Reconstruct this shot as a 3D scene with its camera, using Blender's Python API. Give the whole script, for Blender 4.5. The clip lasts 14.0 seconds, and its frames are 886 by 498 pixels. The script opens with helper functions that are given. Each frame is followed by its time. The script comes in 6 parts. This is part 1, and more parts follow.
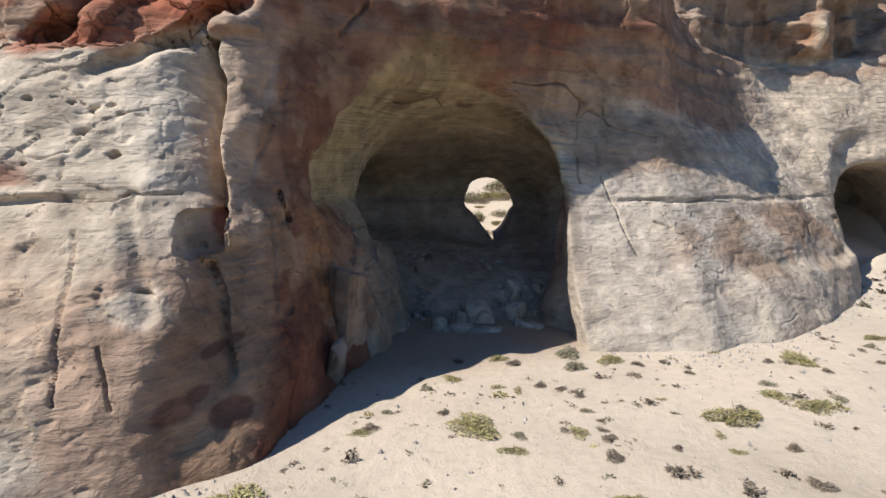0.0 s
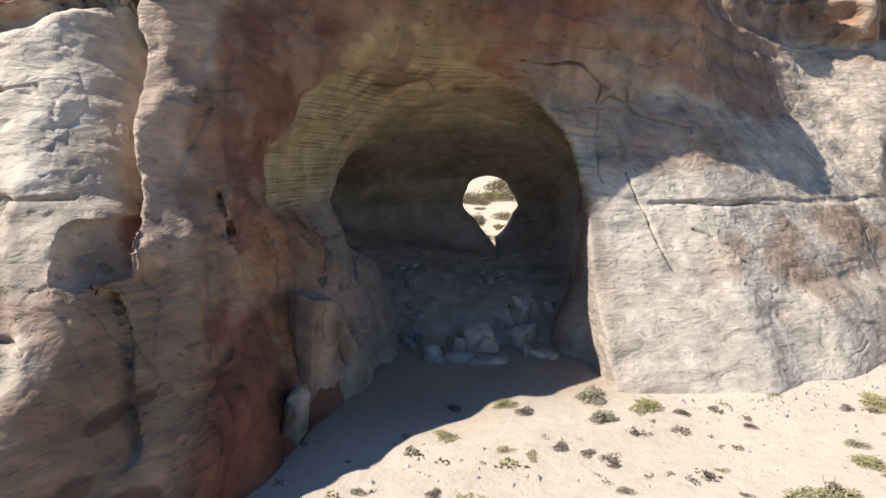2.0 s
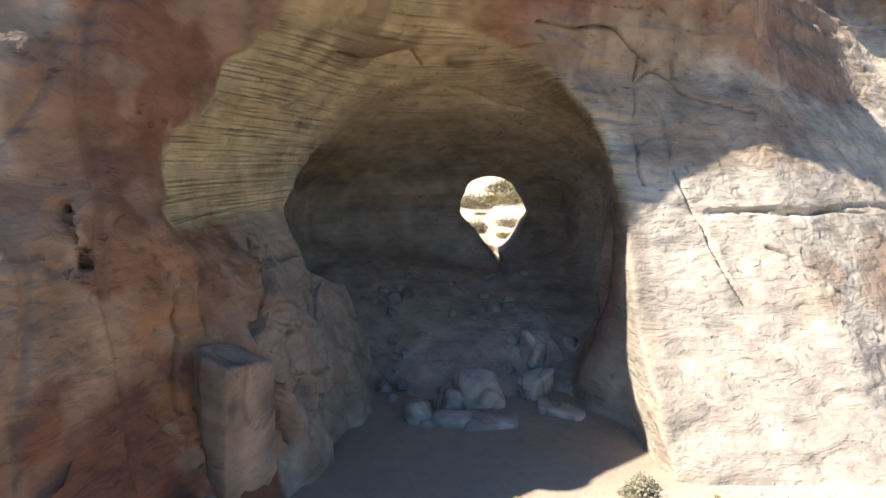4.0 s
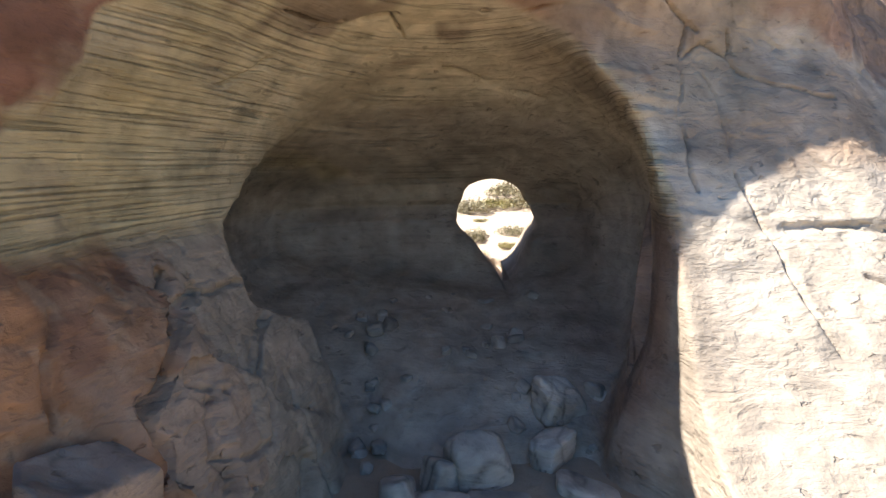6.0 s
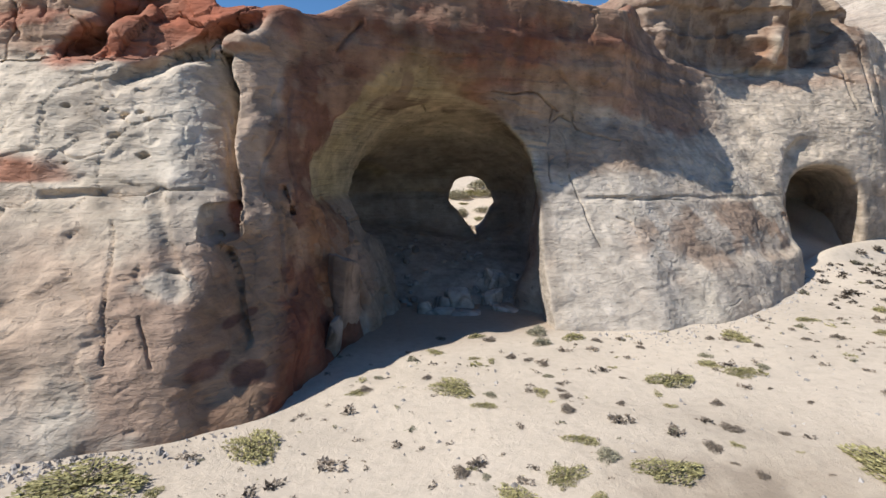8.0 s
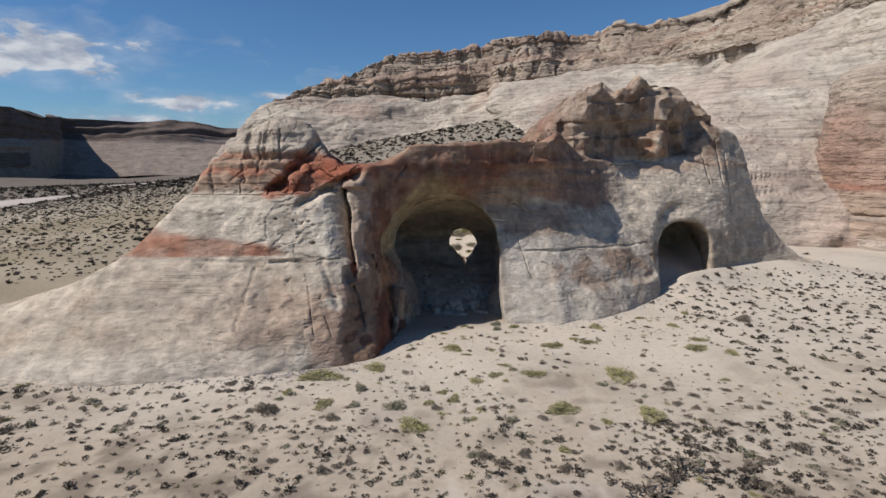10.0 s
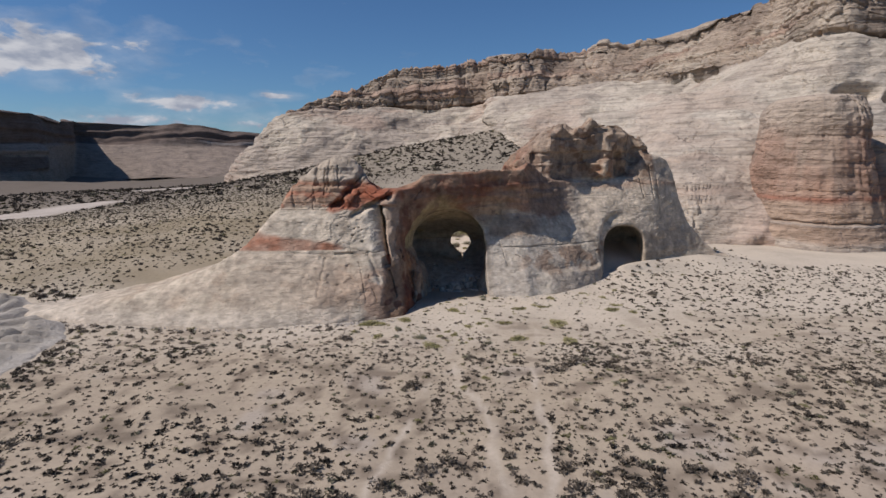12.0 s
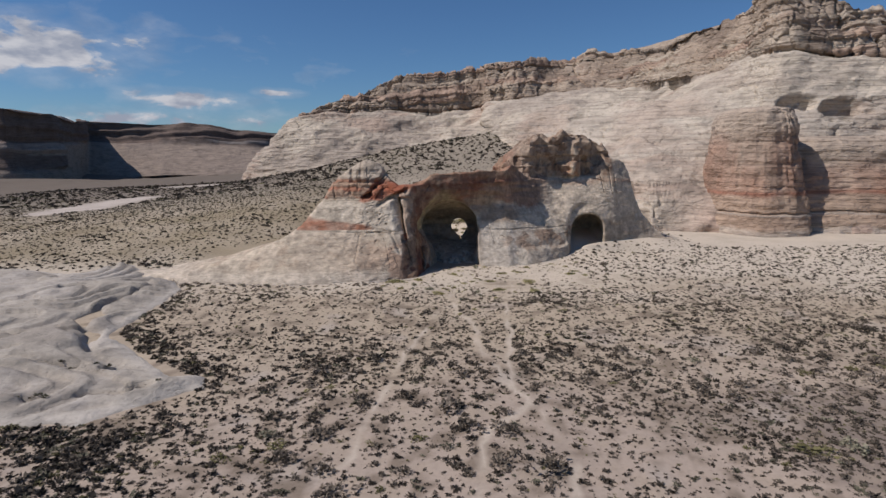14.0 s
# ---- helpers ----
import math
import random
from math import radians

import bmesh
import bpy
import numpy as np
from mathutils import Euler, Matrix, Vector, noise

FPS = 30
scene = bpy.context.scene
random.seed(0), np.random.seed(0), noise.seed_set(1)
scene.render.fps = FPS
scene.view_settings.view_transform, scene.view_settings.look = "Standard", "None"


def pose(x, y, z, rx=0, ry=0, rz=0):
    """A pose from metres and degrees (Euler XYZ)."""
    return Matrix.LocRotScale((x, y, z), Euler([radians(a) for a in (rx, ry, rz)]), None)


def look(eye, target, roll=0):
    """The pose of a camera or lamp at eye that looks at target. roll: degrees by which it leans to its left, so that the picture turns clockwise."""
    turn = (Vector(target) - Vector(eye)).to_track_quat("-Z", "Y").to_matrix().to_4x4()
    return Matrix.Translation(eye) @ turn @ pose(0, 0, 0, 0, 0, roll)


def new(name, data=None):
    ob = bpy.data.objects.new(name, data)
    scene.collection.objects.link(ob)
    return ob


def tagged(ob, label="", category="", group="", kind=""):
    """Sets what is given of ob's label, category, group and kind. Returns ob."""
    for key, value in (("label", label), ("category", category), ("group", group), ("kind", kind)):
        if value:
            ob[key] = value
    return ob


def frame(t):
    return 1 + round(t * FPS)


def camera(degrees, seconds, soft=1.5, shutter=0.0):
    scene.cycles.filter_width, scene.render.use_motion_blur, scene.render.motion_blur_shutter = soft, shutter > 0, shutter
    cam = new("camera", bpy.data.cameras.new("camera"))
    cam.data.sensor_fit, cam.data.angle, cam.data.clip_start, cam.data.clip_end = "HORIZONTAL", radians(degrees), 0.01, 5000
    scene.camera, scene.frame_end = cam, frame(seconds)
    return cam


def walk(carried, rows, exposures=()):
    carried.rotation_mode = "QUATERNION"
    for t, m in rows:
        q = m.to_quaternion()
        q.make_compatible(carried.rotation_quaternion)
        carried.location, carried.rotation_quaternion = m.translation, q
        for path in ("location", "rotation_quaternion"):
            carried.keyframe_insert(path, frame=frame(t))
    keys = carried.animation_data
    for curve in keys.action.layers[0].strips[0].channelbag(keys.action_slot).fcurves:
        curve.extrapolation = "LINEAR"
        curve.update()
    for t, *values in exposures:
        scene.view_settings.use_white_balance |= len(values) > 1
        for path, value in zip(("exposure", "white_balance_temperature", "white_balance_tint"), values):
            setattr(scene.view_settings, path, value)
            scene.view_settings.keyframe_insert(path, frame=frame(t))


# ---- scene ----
cam = camera(77.9, 14.0)
METRES, EYE, TILT, LEAN, TURN = 110.0, 8.36, 0.0, 0.0, 0.0
ROWS = [
    (0.0, 0.0, 0.0, 0.0, -0.13, -8.82, 0.83),
    (0.5, 0.0005, 0.0102, -0.0002, -0.16, -8.89, 0.83),
    (1.0, 0.0011, 0.0211, -0.0005, -0.17, -8.91, 0.87),
    (1.5, 0.0019, 0.0326, -0.0009, -0.15, -8.94, 0.89),
    (2.0, 0.0025, 0.0446, -0.0011, -0.17, -8.99, 0.9),
    (2.5, 0.0031, 0.0572, -0.0014, -0.18, -8.97, 0.93),
    (3.0, 0.004, 0.0699, -0.0018, -0.15, -8.98, 0.95),
    (5.5, 0.0082, 0.133, -0.0031, -0.14, -8.8, 1.01),
    (6.0, 0.0086, 0.1378, -0.003, -0.18, -8.79, 0.95),
    (6.5, 0.0093, 0.1289, -0.0025, -0.37, -8.77, 0.87),
    (7.0, 0.0077, 0.0902, -0.0025, -0.86, -8.82, 0.71),
    (7.5, 0.0047, 0.0346, -0.0015, -1.19, -8.93, 0.55),
    (8.0, 0.0012, -0.029, 0.0014, -1.38, -9.09, 0.4),
    (8.5, -0.0024, -0.0919, 0.0181, -1.55, -9.18, 0.3),
    (9.0, -0.0054, -0.1482, 0.036, -1.65, -9.22, 0.23),
    (11.5, -0.0208, -0.4178, 0.0973, -1.83, -9.33, 0.13),
    (12.0, -0.0242, -0.477, 0.1003, -1.87, -9.31, 0.17),
    (12.5, -0.0273, -0.5363, 0.1031, -1.87, -9.35, 0.19),
    (13.0, -0.0305, -0.5949, 0.1055, -1.88, -9.42, 0.18),
    (13.5, -0.0333, -0.6535, 0.1081, -1.87, -9.53, 0.18),
    (14.0, -0.0358, -0.7103, 0.1107, -1.85, -9.59, 0.19),
]
EXPOSURE = [(0, 0.36, 6500, 10), (1.5, 0.56, 6500, 10), (3, 0.92, 6650, 10), (4.5, 1.3, 6900, 9.5), (6, 1.37, 6780, 10.5), (6.5, 1.28, 6740, 10), (7, 1.02, 6600, 9), (7.5, 0.7, 6300, 8.5),
            (8, 0.34, 6260, 9), (8.5, 0.07, 6220, 10), (9.2, -0.06, 6200, 9.5), (11.5, -0.26, 6320, 13), (14, -0.32, 6330, 14)]
walk(cam, [(t, pose(0, 0, EYE, TILT, LEAN, TURN) @ pose(METRES * x, METRES * y, METRES * z, 90 + pitch, roll, yaw)) for t, x, y, z, yaw, pitch, roll in ROWS], EXPOSURE)

# ---------------------------------------------------------------- light
SUN_AZ, SUN_EL = 192.0, 50.0          # compass heading of the sun from +x, anticlockwise, and its height
sun_dir = Vector((math.cos(radians(SUN_AZ)) * math.cos(radians(SUN_EL)), math.sin(radians(SUN_AZ)) * math.cos(radians(SUN_EL)), math.sin(radians(SUN_EL))))
sun = new("sun", bpy.data.lights.new("sun", "SUN"))
sun.data.energy, sun.data.angle, sun.data.color = 5.0, radians(0.53), (1.0, 0.952, 0.895)
sun.matrix_world = look(tuple(sun_dir * 200), (0, 0, 0))

world = bpy.data.worlds.new("sky")
scene.world = world
world.use_nodes = True
wt = world.node_tree
wt.nodes.clear()


def wnode(kind, **kw):
    n = wt.nodes.new(kind)
    for k, v in kw.items():
        n.inputs[k].default_value = v
    return n


def build_world():
    out, bg = wnode("ShaderNodeOutputWorld"), wnode("ShaderNodeBackground", Strength=0.066)
    sky = wt.nodes.new("ShaderNodeTexSky")
    sky.sky_type, sky.sun_disc = "NISHITA", False
    sky.sun_elevation, sky.sun_rotation = radians(SUN_EL), math.atan2(sun_dir.x, sun_dir.y)
    sky.altitude, sky.air_density, sky.dust_density, sky.ozone_density = 1300, 1.2, 0.1, 2.6
    co = wt.nodes.new("ShaderNodeTexCoord")
    sep = wt.nodes.new("ShaderNodeSeparateXYZ")
    wt.links.new(co.outputs["Generated"], sep.inputs[0])
    tone = wt.nodes.new("ShaderNodeMix"); tone.data_type, tone.blend_type = "RGBA", "MULTIPLY"
    tone.inputs["Factor"].default_value, tone.inputs["B"].default_value = 1.0, (0.69, 0.99, 1.28, 1)
    wt.links.new(sky.outputs[0], tone.inputs["A"])
    # fair-weather clouds: patches of billowing noise low in the sky
    n1 = wnode("ShaderNodeTexNoise", Scale=13.0, Detail=9.0, Roughness=0.58, Distortion=0.25)
    squash = wt.nodes.new("ShaderNodeMapping"); squash.inputs["Scale"].default_value = (1, 1, 2.4)
    wt.links.new(co.outputs["Generated"], squash.inputs[0]); wt.links.new(squash.outputs[0], n1.inputs["Vector"])
    total = None
    for (x, y, z), wide, high, thick in CLOUDS:
        off = wt.nodes.new("ShaderNodeVectorMath"); off.operation = "SUBTRACT"; off.inputs[1].default_value = (x, y, z)
        wt.links.new(co.outputs["Generated"], off.inputs[0])
        sc = wt.nodes.new("ShaderNodeVectorMath"); sc.operation = "MULTIPLY"; sc.inputs[1].default_value = (1 / wide, 1 / wide, 1 / high)
        wt.links.new(off.outputs[0], sc.inputs[0])
        ln = wt.nodes.new("ShaderNodeVectorMath"); ln.operation = "LENGTH"
        wt.links.new(sc.outputs[0], ln.inputs[0])
        fall = wt.nodes.new("ShaderNodeMapRange")
        fall.inputs["From Min"].default_value, fall.inputs["From Max"].default_value = 1.5, 0.1
        fall.inputs["To Min"].default_value, fall.inputs["To Max"].default_value = 0.0, thick
        wt.links.new(ln.outputs["Value"], fall.inputs["Value"])
        if total is None:
            total = fall.outputs[0]
        else:
            m = wt.nodes.new("ShaderNodeMath"); m.operation = "MAXIMUM"
            wt.links.new(total, m.inputs[0]); wt.links.new(fall.outputs[0], m.inputs[1])
            total = m.outputs[0]
    both = wt.nodes.new("ShaderNodeMath"); both.operation = "MULTIPLY_ADD"; both.inputs[1].default_value = 0.75
    wt.links.new(n1.outputs["Fac"], both.inputs[0]); wt.links.new(total, both.inputs[2])
    # a thin veil, with firmer heaps in it that are grey below and white above
    veil = wt.nodes.new("ShaderNodeMapRange")
    veil.inputs["From Min"].default_value, veil.inputs["From Max"].default_value, veil.inputs["To Max"].default_value = 0.50, 0.84, 0.45
    wt.links.new(both.outputs[0], veil.inputs["Value"])
    heap = wt.nodes.new("ShaderNodeMapRange")
    heap.inputs["From Min"].default_value, heap.inputs["From Max"].default_value = 0.655, 0.745
    wt.links.new(both.outputs[0], heap.inputs["Value"])
    cover = wt.nodes.new("ShaderNodeMath"); cover.operation = "MAXIMUM"
    wt.links.new(veil.outputs[0], cover.inputs[0]); wt.links.new(heap.outputs[0], cover.inputs[1])
    n2 = wnode("ShaderNodeTexNoise", Scale=21.0, Detail=4.0, Roughness=0.5)
    wt.links.new(squash.outputs[0], n2.inputs["Vector"])
    body = wt.nodes.new("ShaderNodeValToRGB")
    body.color_ramp.elements[0].position, body.color_ramp.elements[1].position = 0.40, 0.60
    body.color_ramp.elements[0].color, body.color_ramp.elements[1].color = (0.56, 0.61, 0.70, 1), (1, 1, 1, 1)
    wt.links.new(n2.outputs["Fac"], body.inputs[0])
    bright = wt.nodes.new("ShaderNodeMix"); bright.data_type, bright.blend_type = "RGBA", "MULTIPLY"
    bright.inputs["Factor"].default_value, bright.inputs["B"].default_value = 1.0, (10.2, 10.4, 10.8, 1)
    wt.links.new(body.outputs["Color"], bright.inputs["A"])
    mix = wt.nodes.new("ShaderNodeMix"); mix.data_type = "RGBA"
    wt.links.new(cover.outputs[0], mix.inputs["Factor"])
    wt.links.new(tone.outputs["Result"], mix.inputs["A"])
    wt.links.new(bright.outputs["Result"], mix.inputs["B"])
    wt.links.new(mix.outputs["Result"], bg.inputs["Color"])
    wt.links.new(bg.outputs[0], out.inputs[0])


# direction, width, height and density of each patch of cloud
CLOUDS = (((-0.555, 0.815, 0.155), 0.15, 0.055, 0.5), ((-0.47, 0.86, 0.135), 0.05, 0.025, 0.34), ((-0.389, 0.917, 0.090), 0.12, 0.021, 0.47), ((-0.249, 0.963, 0.106), 0.045, 0.010, 0.40), ((-0.363, 0.913, 0.186), 0.13, 0.010, 0.20), ((-0.174, 0.975, 0.14), 0.10, 0.025, 0.15), ((-0.45, 0.88, 0.062), 0.34, 0.030, 0.31), ((-0.53, 0.83, 0.17), 0.24, 0.06, 0.30), ((-0.30, 0.95, 0.06), 0.2, 0.02, 0.3))
build_world()

# ---------------------------------------------------------------- numeric tools
RNG = np.random.default_rng(7)
TABLE = RNG.random(8192).astype(np.float32) * 2 - 1


def vnoise(x, y, z, seed=0):
    """Smooth value noise, -1 to 1, at arrays of places."""
    xi, yi, zi = np.floor(x).astype(np.int64), np.floor(y).astype(np.int64), np.floor(z).astype(np.int64)
    fx, fy, fz = x - xi, y - yi, z - zi
    fx, fy, fz = fx * fx * (3 - 2 * fx), fy * fy * (3 - 2 * fy), fz * fz * (3 - 2 * fz)

    def at(a, b, c):
        return TABLE[((a * 73856093) ^ (b * 19349663) ^ (c * 83492791) ^ (seed * 2654435)) & 8191]
    c0 = (at(xi, yi, zi) * (1 - fx) + at(xi + 1, yi, zi) * fx) * (1 - fy) + (at(xi, yi + 1, zi) * (1 - fx) + at(xi + 1, yi + 1, zi) * fx) * fy
    c1 = (at(xi, yi, zi + 1) * (1 - fx) + at(xi + 1, yi, zi + 1) * fx) * (1 - fy) + (at(xi, yi + 1, zi + 1) * (1 - fx) + at(xi + 1, yi + 1, zi + 1) * fx) * fy
    return c0 * (1 - fz) + c1 * fz


def fbm(x, y, z, size, octaves=3, seed=0, gain=0.5):
    total, amp = 0.0, 1.0
    for o in range(octaves):
        k = 2.0 ** o / size
        total = total + amp * vnoise(x * k + 17.3 * o, y * k + 5.1 * o, z * k + 9.7 * o, seed + o)
        amp *= gain
    return total


def cells(x, y, z, size, seed=0):
    """Broken pieces: the distance to the nearest joint, and a random number from -1 to 1 for each piece."""
    x, y, z = x / size, y / size, z / size
    xi, yi, zi = np.floor(x).astype(np.int64), np.floor(y).astype(np.int64), np.floor(z).astype(np.int64)
    f1, f2, who = np.full(x.shape, 9.0), np.full(x.shape, 9.0), np.zeros(x.shape)
    for a in (-1, 0, 1):
        for b in (-1, 0, 1):
            for c in (-1, 0, 1):
                h = ((xi + a) * 73856093) ^ ((yi + b) * 19349663) ^ ((zi + c) * 83492791) ^ (seed * 7919)
                jx, jy, jz = TABLE[h & 8191], TABLE[(h + 1013) & 8191], TABLE[(h + 4211) & 8191]
                d = np.sqrt((xi + a + 0.5 + 0.45 * jx - x) ** 2 + (yi + b + 0.5 + 0.45 * jy - y) ** 2 + (zi + c + 0.5 + 0.45 * jz - z) ** 2)
                near = d < f1
                f2 = np.where(near, f1, np.minimum(f2, d))
                who = np.where(near, TABLE[(h + 77) & 8191], who)
                f1 = np.where(near, d, f1)
    return (f2 - f1) * size, who


def flakes(u, v, size, share, seed, deep):
    """Scars of flakes that have fallen off a wall: sharp along the top, running out below."""
    wu, wv = u / size + 0.25 * vnoise(u * 3 / size, 0 * u, v * 3 / size, seed), v / size + 0.25 * vnoise(u * 3 / size, 0 * u + 5, v * 3 / size, seed)
    ui, vi = np.floor(wu).astype(np.int64), np.floor(wv).astype(np.int64)
    out = np.zeros(u.shape)
    for a in (-1, 0, 1):
        for b in (-1, 0, 1):
            h = ((ui + a) * 73856093) ^ ((vi + b) * 19349663) ^ (seed * 83492791)
            r = 0.28 + 0.2 * np.abs(TABLE[(h + 31) & 8191])
            du, dv = (wu - ui - a - 0.5 - 0.3 * TABLE[(h + 7) & 8191]) / r, (wv - vi - b - 0.5 - 0.3 * TABLE[(h + 53) & 8191]) / (0.55 * r)
            dv = dv + 0.5 * du * TABLE[(h + 97) & 8191]
            inside = (du * du + dv * dv < 1) & (TABLE[(h + 11) & 8191] < 2 * share - 1)
            out = np.maximum(out, np.where(inside, deep * np.clip(0.5 + 0.6 * dv, 0, 1), 0))
    return out


def step(a, b, v):
    t = np.clip((v - a) / (b - a), 0, 1)
    return t * t * (3 - 2 * t)


def smax(a, b, k):
    h = np.maximum(k - np.abs(a - b), 0) / k
    return np.maximum(a, b) + h * h * k * 0.25


def smin(a, b, k):
    return -smax(-a, -b, k)


def lerp(a, b, t):
    return a + (b - a) * t


def bump_at(v, at, width):
    return np.exp(-((v - at) / width) ** 2)


def surface_nets(X, Y, Z, f):
    """Corners and four-sided faces of the surface f = 0 on a grid of uneven steps; f is negative inside."""
    s = f < 0
    count = np.zeros(tuple(n - 1 for n in f.shape), np.uint8)
    cs = [slice(None, -1), slice(1, None)]
    for a in cs:
        for b in cs:
            for c in cs:
                count += s[a, b, c]
    act = (count > 0) & (count < 8)
    I, J, K = np.nonzero(act)
    ids = np.full(act.shape, -1, np.int32)
    ids[I, J, K] = np.arange(len(I), dtype=np.int32)
    pos, num = np.zeros((len(I), 3)), np.zeros(len(I))
    for ax in range(3):
        for u in (0, 1):
            for v in (0, 1):
                o0 = [0, 0, 0]
                o0[(ax + 1) % 3], o0[(ax + 2) % 3] = u, v
                o1 = list(o0)
                o1[ax] = 1
                f0, f1 = f[I + o0[0], J + o0[1], K + o0[2]].astype(float), f[I + o1[0], J + o1[1], K + o1[2]].astype(float)
                hit = (f0 < 0) != (f1 < 0)
                t = np.where(hit, f0 / np.where(hit, f0 - f1, 1), 0)
                p0 = np.stack([X[I + o0[0]], Y[J + o0[1]], Z[K + o0[2]]], 1)
                p1 = np.stack([X[I + o1[0]], Y[J + o1[1]], Z[K + o1[2]]], 1)
                pos += np.where(hit[:, None], p0 + (p1 - p0) * t[:, None], 0)
                num += hit
    pos /= num[:, None]
    quads = []
    # edges along x, y, z, each shared by four cells
    for ax in range(3):
        a0, a1 = [slice(1, -1)] * 3, [slice(1, -1)] * 3
        a0[ax], a1[ax] = slice(0, -1), slice(1, None)
        s0, s1 = s[tuple(a0)], s[tuple(a1)]
        for flip, m in ((False, s0 & ~s1), (True, ~s0 & s1)):
            c = np.array(np.nonzero(m)).T
            base = c + 1
            base[:, ax] = c[:, ax]
            u, v = (ax + 1) % 3, (ax + 2) % 3
            ring = []
            for du, dv in ((-1, -1), (0, -1), (0, 0), (-1, 0)):
                q = base.copy()
                q[:, u] += du
                q[:, v] += dv
                ring.append(ids[q[:, 0], q[:, 1], q[:, 2]])
            quads.append(np.stack(ring[::-1] if flip else ring, 1))
    return pos, np.concatenate(quads)


def mesh_np(name, verts, faces, material, colours=None, smooth=True):
    """A mesh from arrays of corners and of faces with one number of sides."""
    me = bpy.data.meshes.new(name)
    n, k = faces.shape
    me.vertices.add(len(verts)); me.loops.add(n * k); me.polygons.add(n)
    me.vertices.foreach_set("co", np.asarray(verts, np.float32).ravel())
    me.loops.foreach_set("vertex_index", np.asarray(faces, np.int32).ravel())
    me.polygons.foreach_set("loop_start", np.arange(0, n * k, k, dtype=np.int32))
    me.polygons.foreach_set("use_smooth", np.full(n, smooth))
    me.update(calc_edges=True)
    if colours is not None:
        at = me.color_attributes.new("tint", "FLOAT_COLOR", "POINT")
        lined = np.zeros((len(colours), 1)) if colours.shape[1] == 3 else colours[:, 3:]
        at.data.foreach_set("color", np.concatenate([colours[:, :3], lined], 1).astype(np.float32).ravel())
    me.materials.append(material)
    return me


def normals_of(verts, faces):
    a, b, c, d = (verts[faces[:, i]] for i in range(4))
    fn = np.cross(c - a, d - b)
    out = np.zeros_like(verts)
    for i in range(4):
        for j in range(3):
            out[:, j] += np.bincount(faces[:, i], fn[:, j], len(verts))
    return out / np.maximum(np.linalg.norm(out, axis=1, keepdims=True), 1e-9)


def refine(p, faces, pick):
    """Split the picked four-sided faces into four each; also the middles along the rim of the picked part, with their two ends."""
    f, n = faces[pick], len(p)
    ends = np.sort(np.stack([f, np.roll(f, -1, 1)], 2).reshape(-1, 2), 1).astype(np.int64)
    key, back, count = np.unique(ends[:, 0] * n + ends[:, 1], return_inverse=True, return_counts=True)
    a, b = key // n, key % n
    mid, centre = n + back.reshape(-1, 4), n + len(key) + np.arange(len(f))
    small = [np.stack([f[:, i], mid[:, i], centre, mid[:, i - 1]], 1) for i in range(4)]
    rim = np.nonzero(count == 1)[0]
    return np.concatenate([p, (p[a] + p[b]) / 2, p[f].mean(1)]), np.concatenate([faces[~pick]] + small), (n + rim, a[rim], b[rim])


def grid_faces(nu, nv):
    i = np.arange(nu * nv).reshape(nu, nv)
    return np.stack([i[:-1, :-1].ravel(), i[1:, :-1].ravel(), i[1:, 1:].ravel(), i[:-1, 1:].ravel()], 1)


def paint(base, colour, mask):
    return base + (np.array(colour) - base) * np.clip(mask, 0, 1)[:, None]


# ---------------------------------------------------------------- materials
def nodes_of(name):
    m = bpy.data.materials.new(name)
    m.use_nodes = True
    return m, m.node_tree, m.node_tree.nodes["Principled BSDF"]


def link_tex(nt, kind, coords, scale, **kw):
    mp, n = nt.nodes.new("ShaderNodeMapping"), nt.nodes.new(kind)
    mp.inputs["Scale"].default_value = scale
    nt.links.new(coords, mp.inputs[0])
    nt.links.new(mp.outputs[0], n.inputs["Vector"])
    for k, v in kw.items():
        n.inputs[k].default_value = v
    return n


def ramp_of(nt, source, stops):
    r = nt.nodes.new("ShaderNodeValToRGB")
    while len(r.color_ramp.elements) < len(stops):
        r.color_ramp.elements.new(0.5)
    for e, (p, c) in zip(r.color_ramp.elements, stops):
        e.position = p
        e.color = (c, c, c, 1) if isinstance(c, float) else (*c, 1)
    nt.links.new(source, r.inputs[0])
    return r


def times(nt, a, b, fac=1.0, kind="MULTIPLY"):
    m = nt.nodes.new("ShaderNodeMix")
    m.data_type, m.blend_type = "RGBA", kind
    m.inputs["Factor"].default_value = fac
    for s, v in (("A", a), ("B", b)):
        if isinstance(v, tuple):
            m.inputs[s].default_value = (*v, 1)
        else:
            nt.links.new(v, m.inputs[s])
    return m.outputs["Result"]


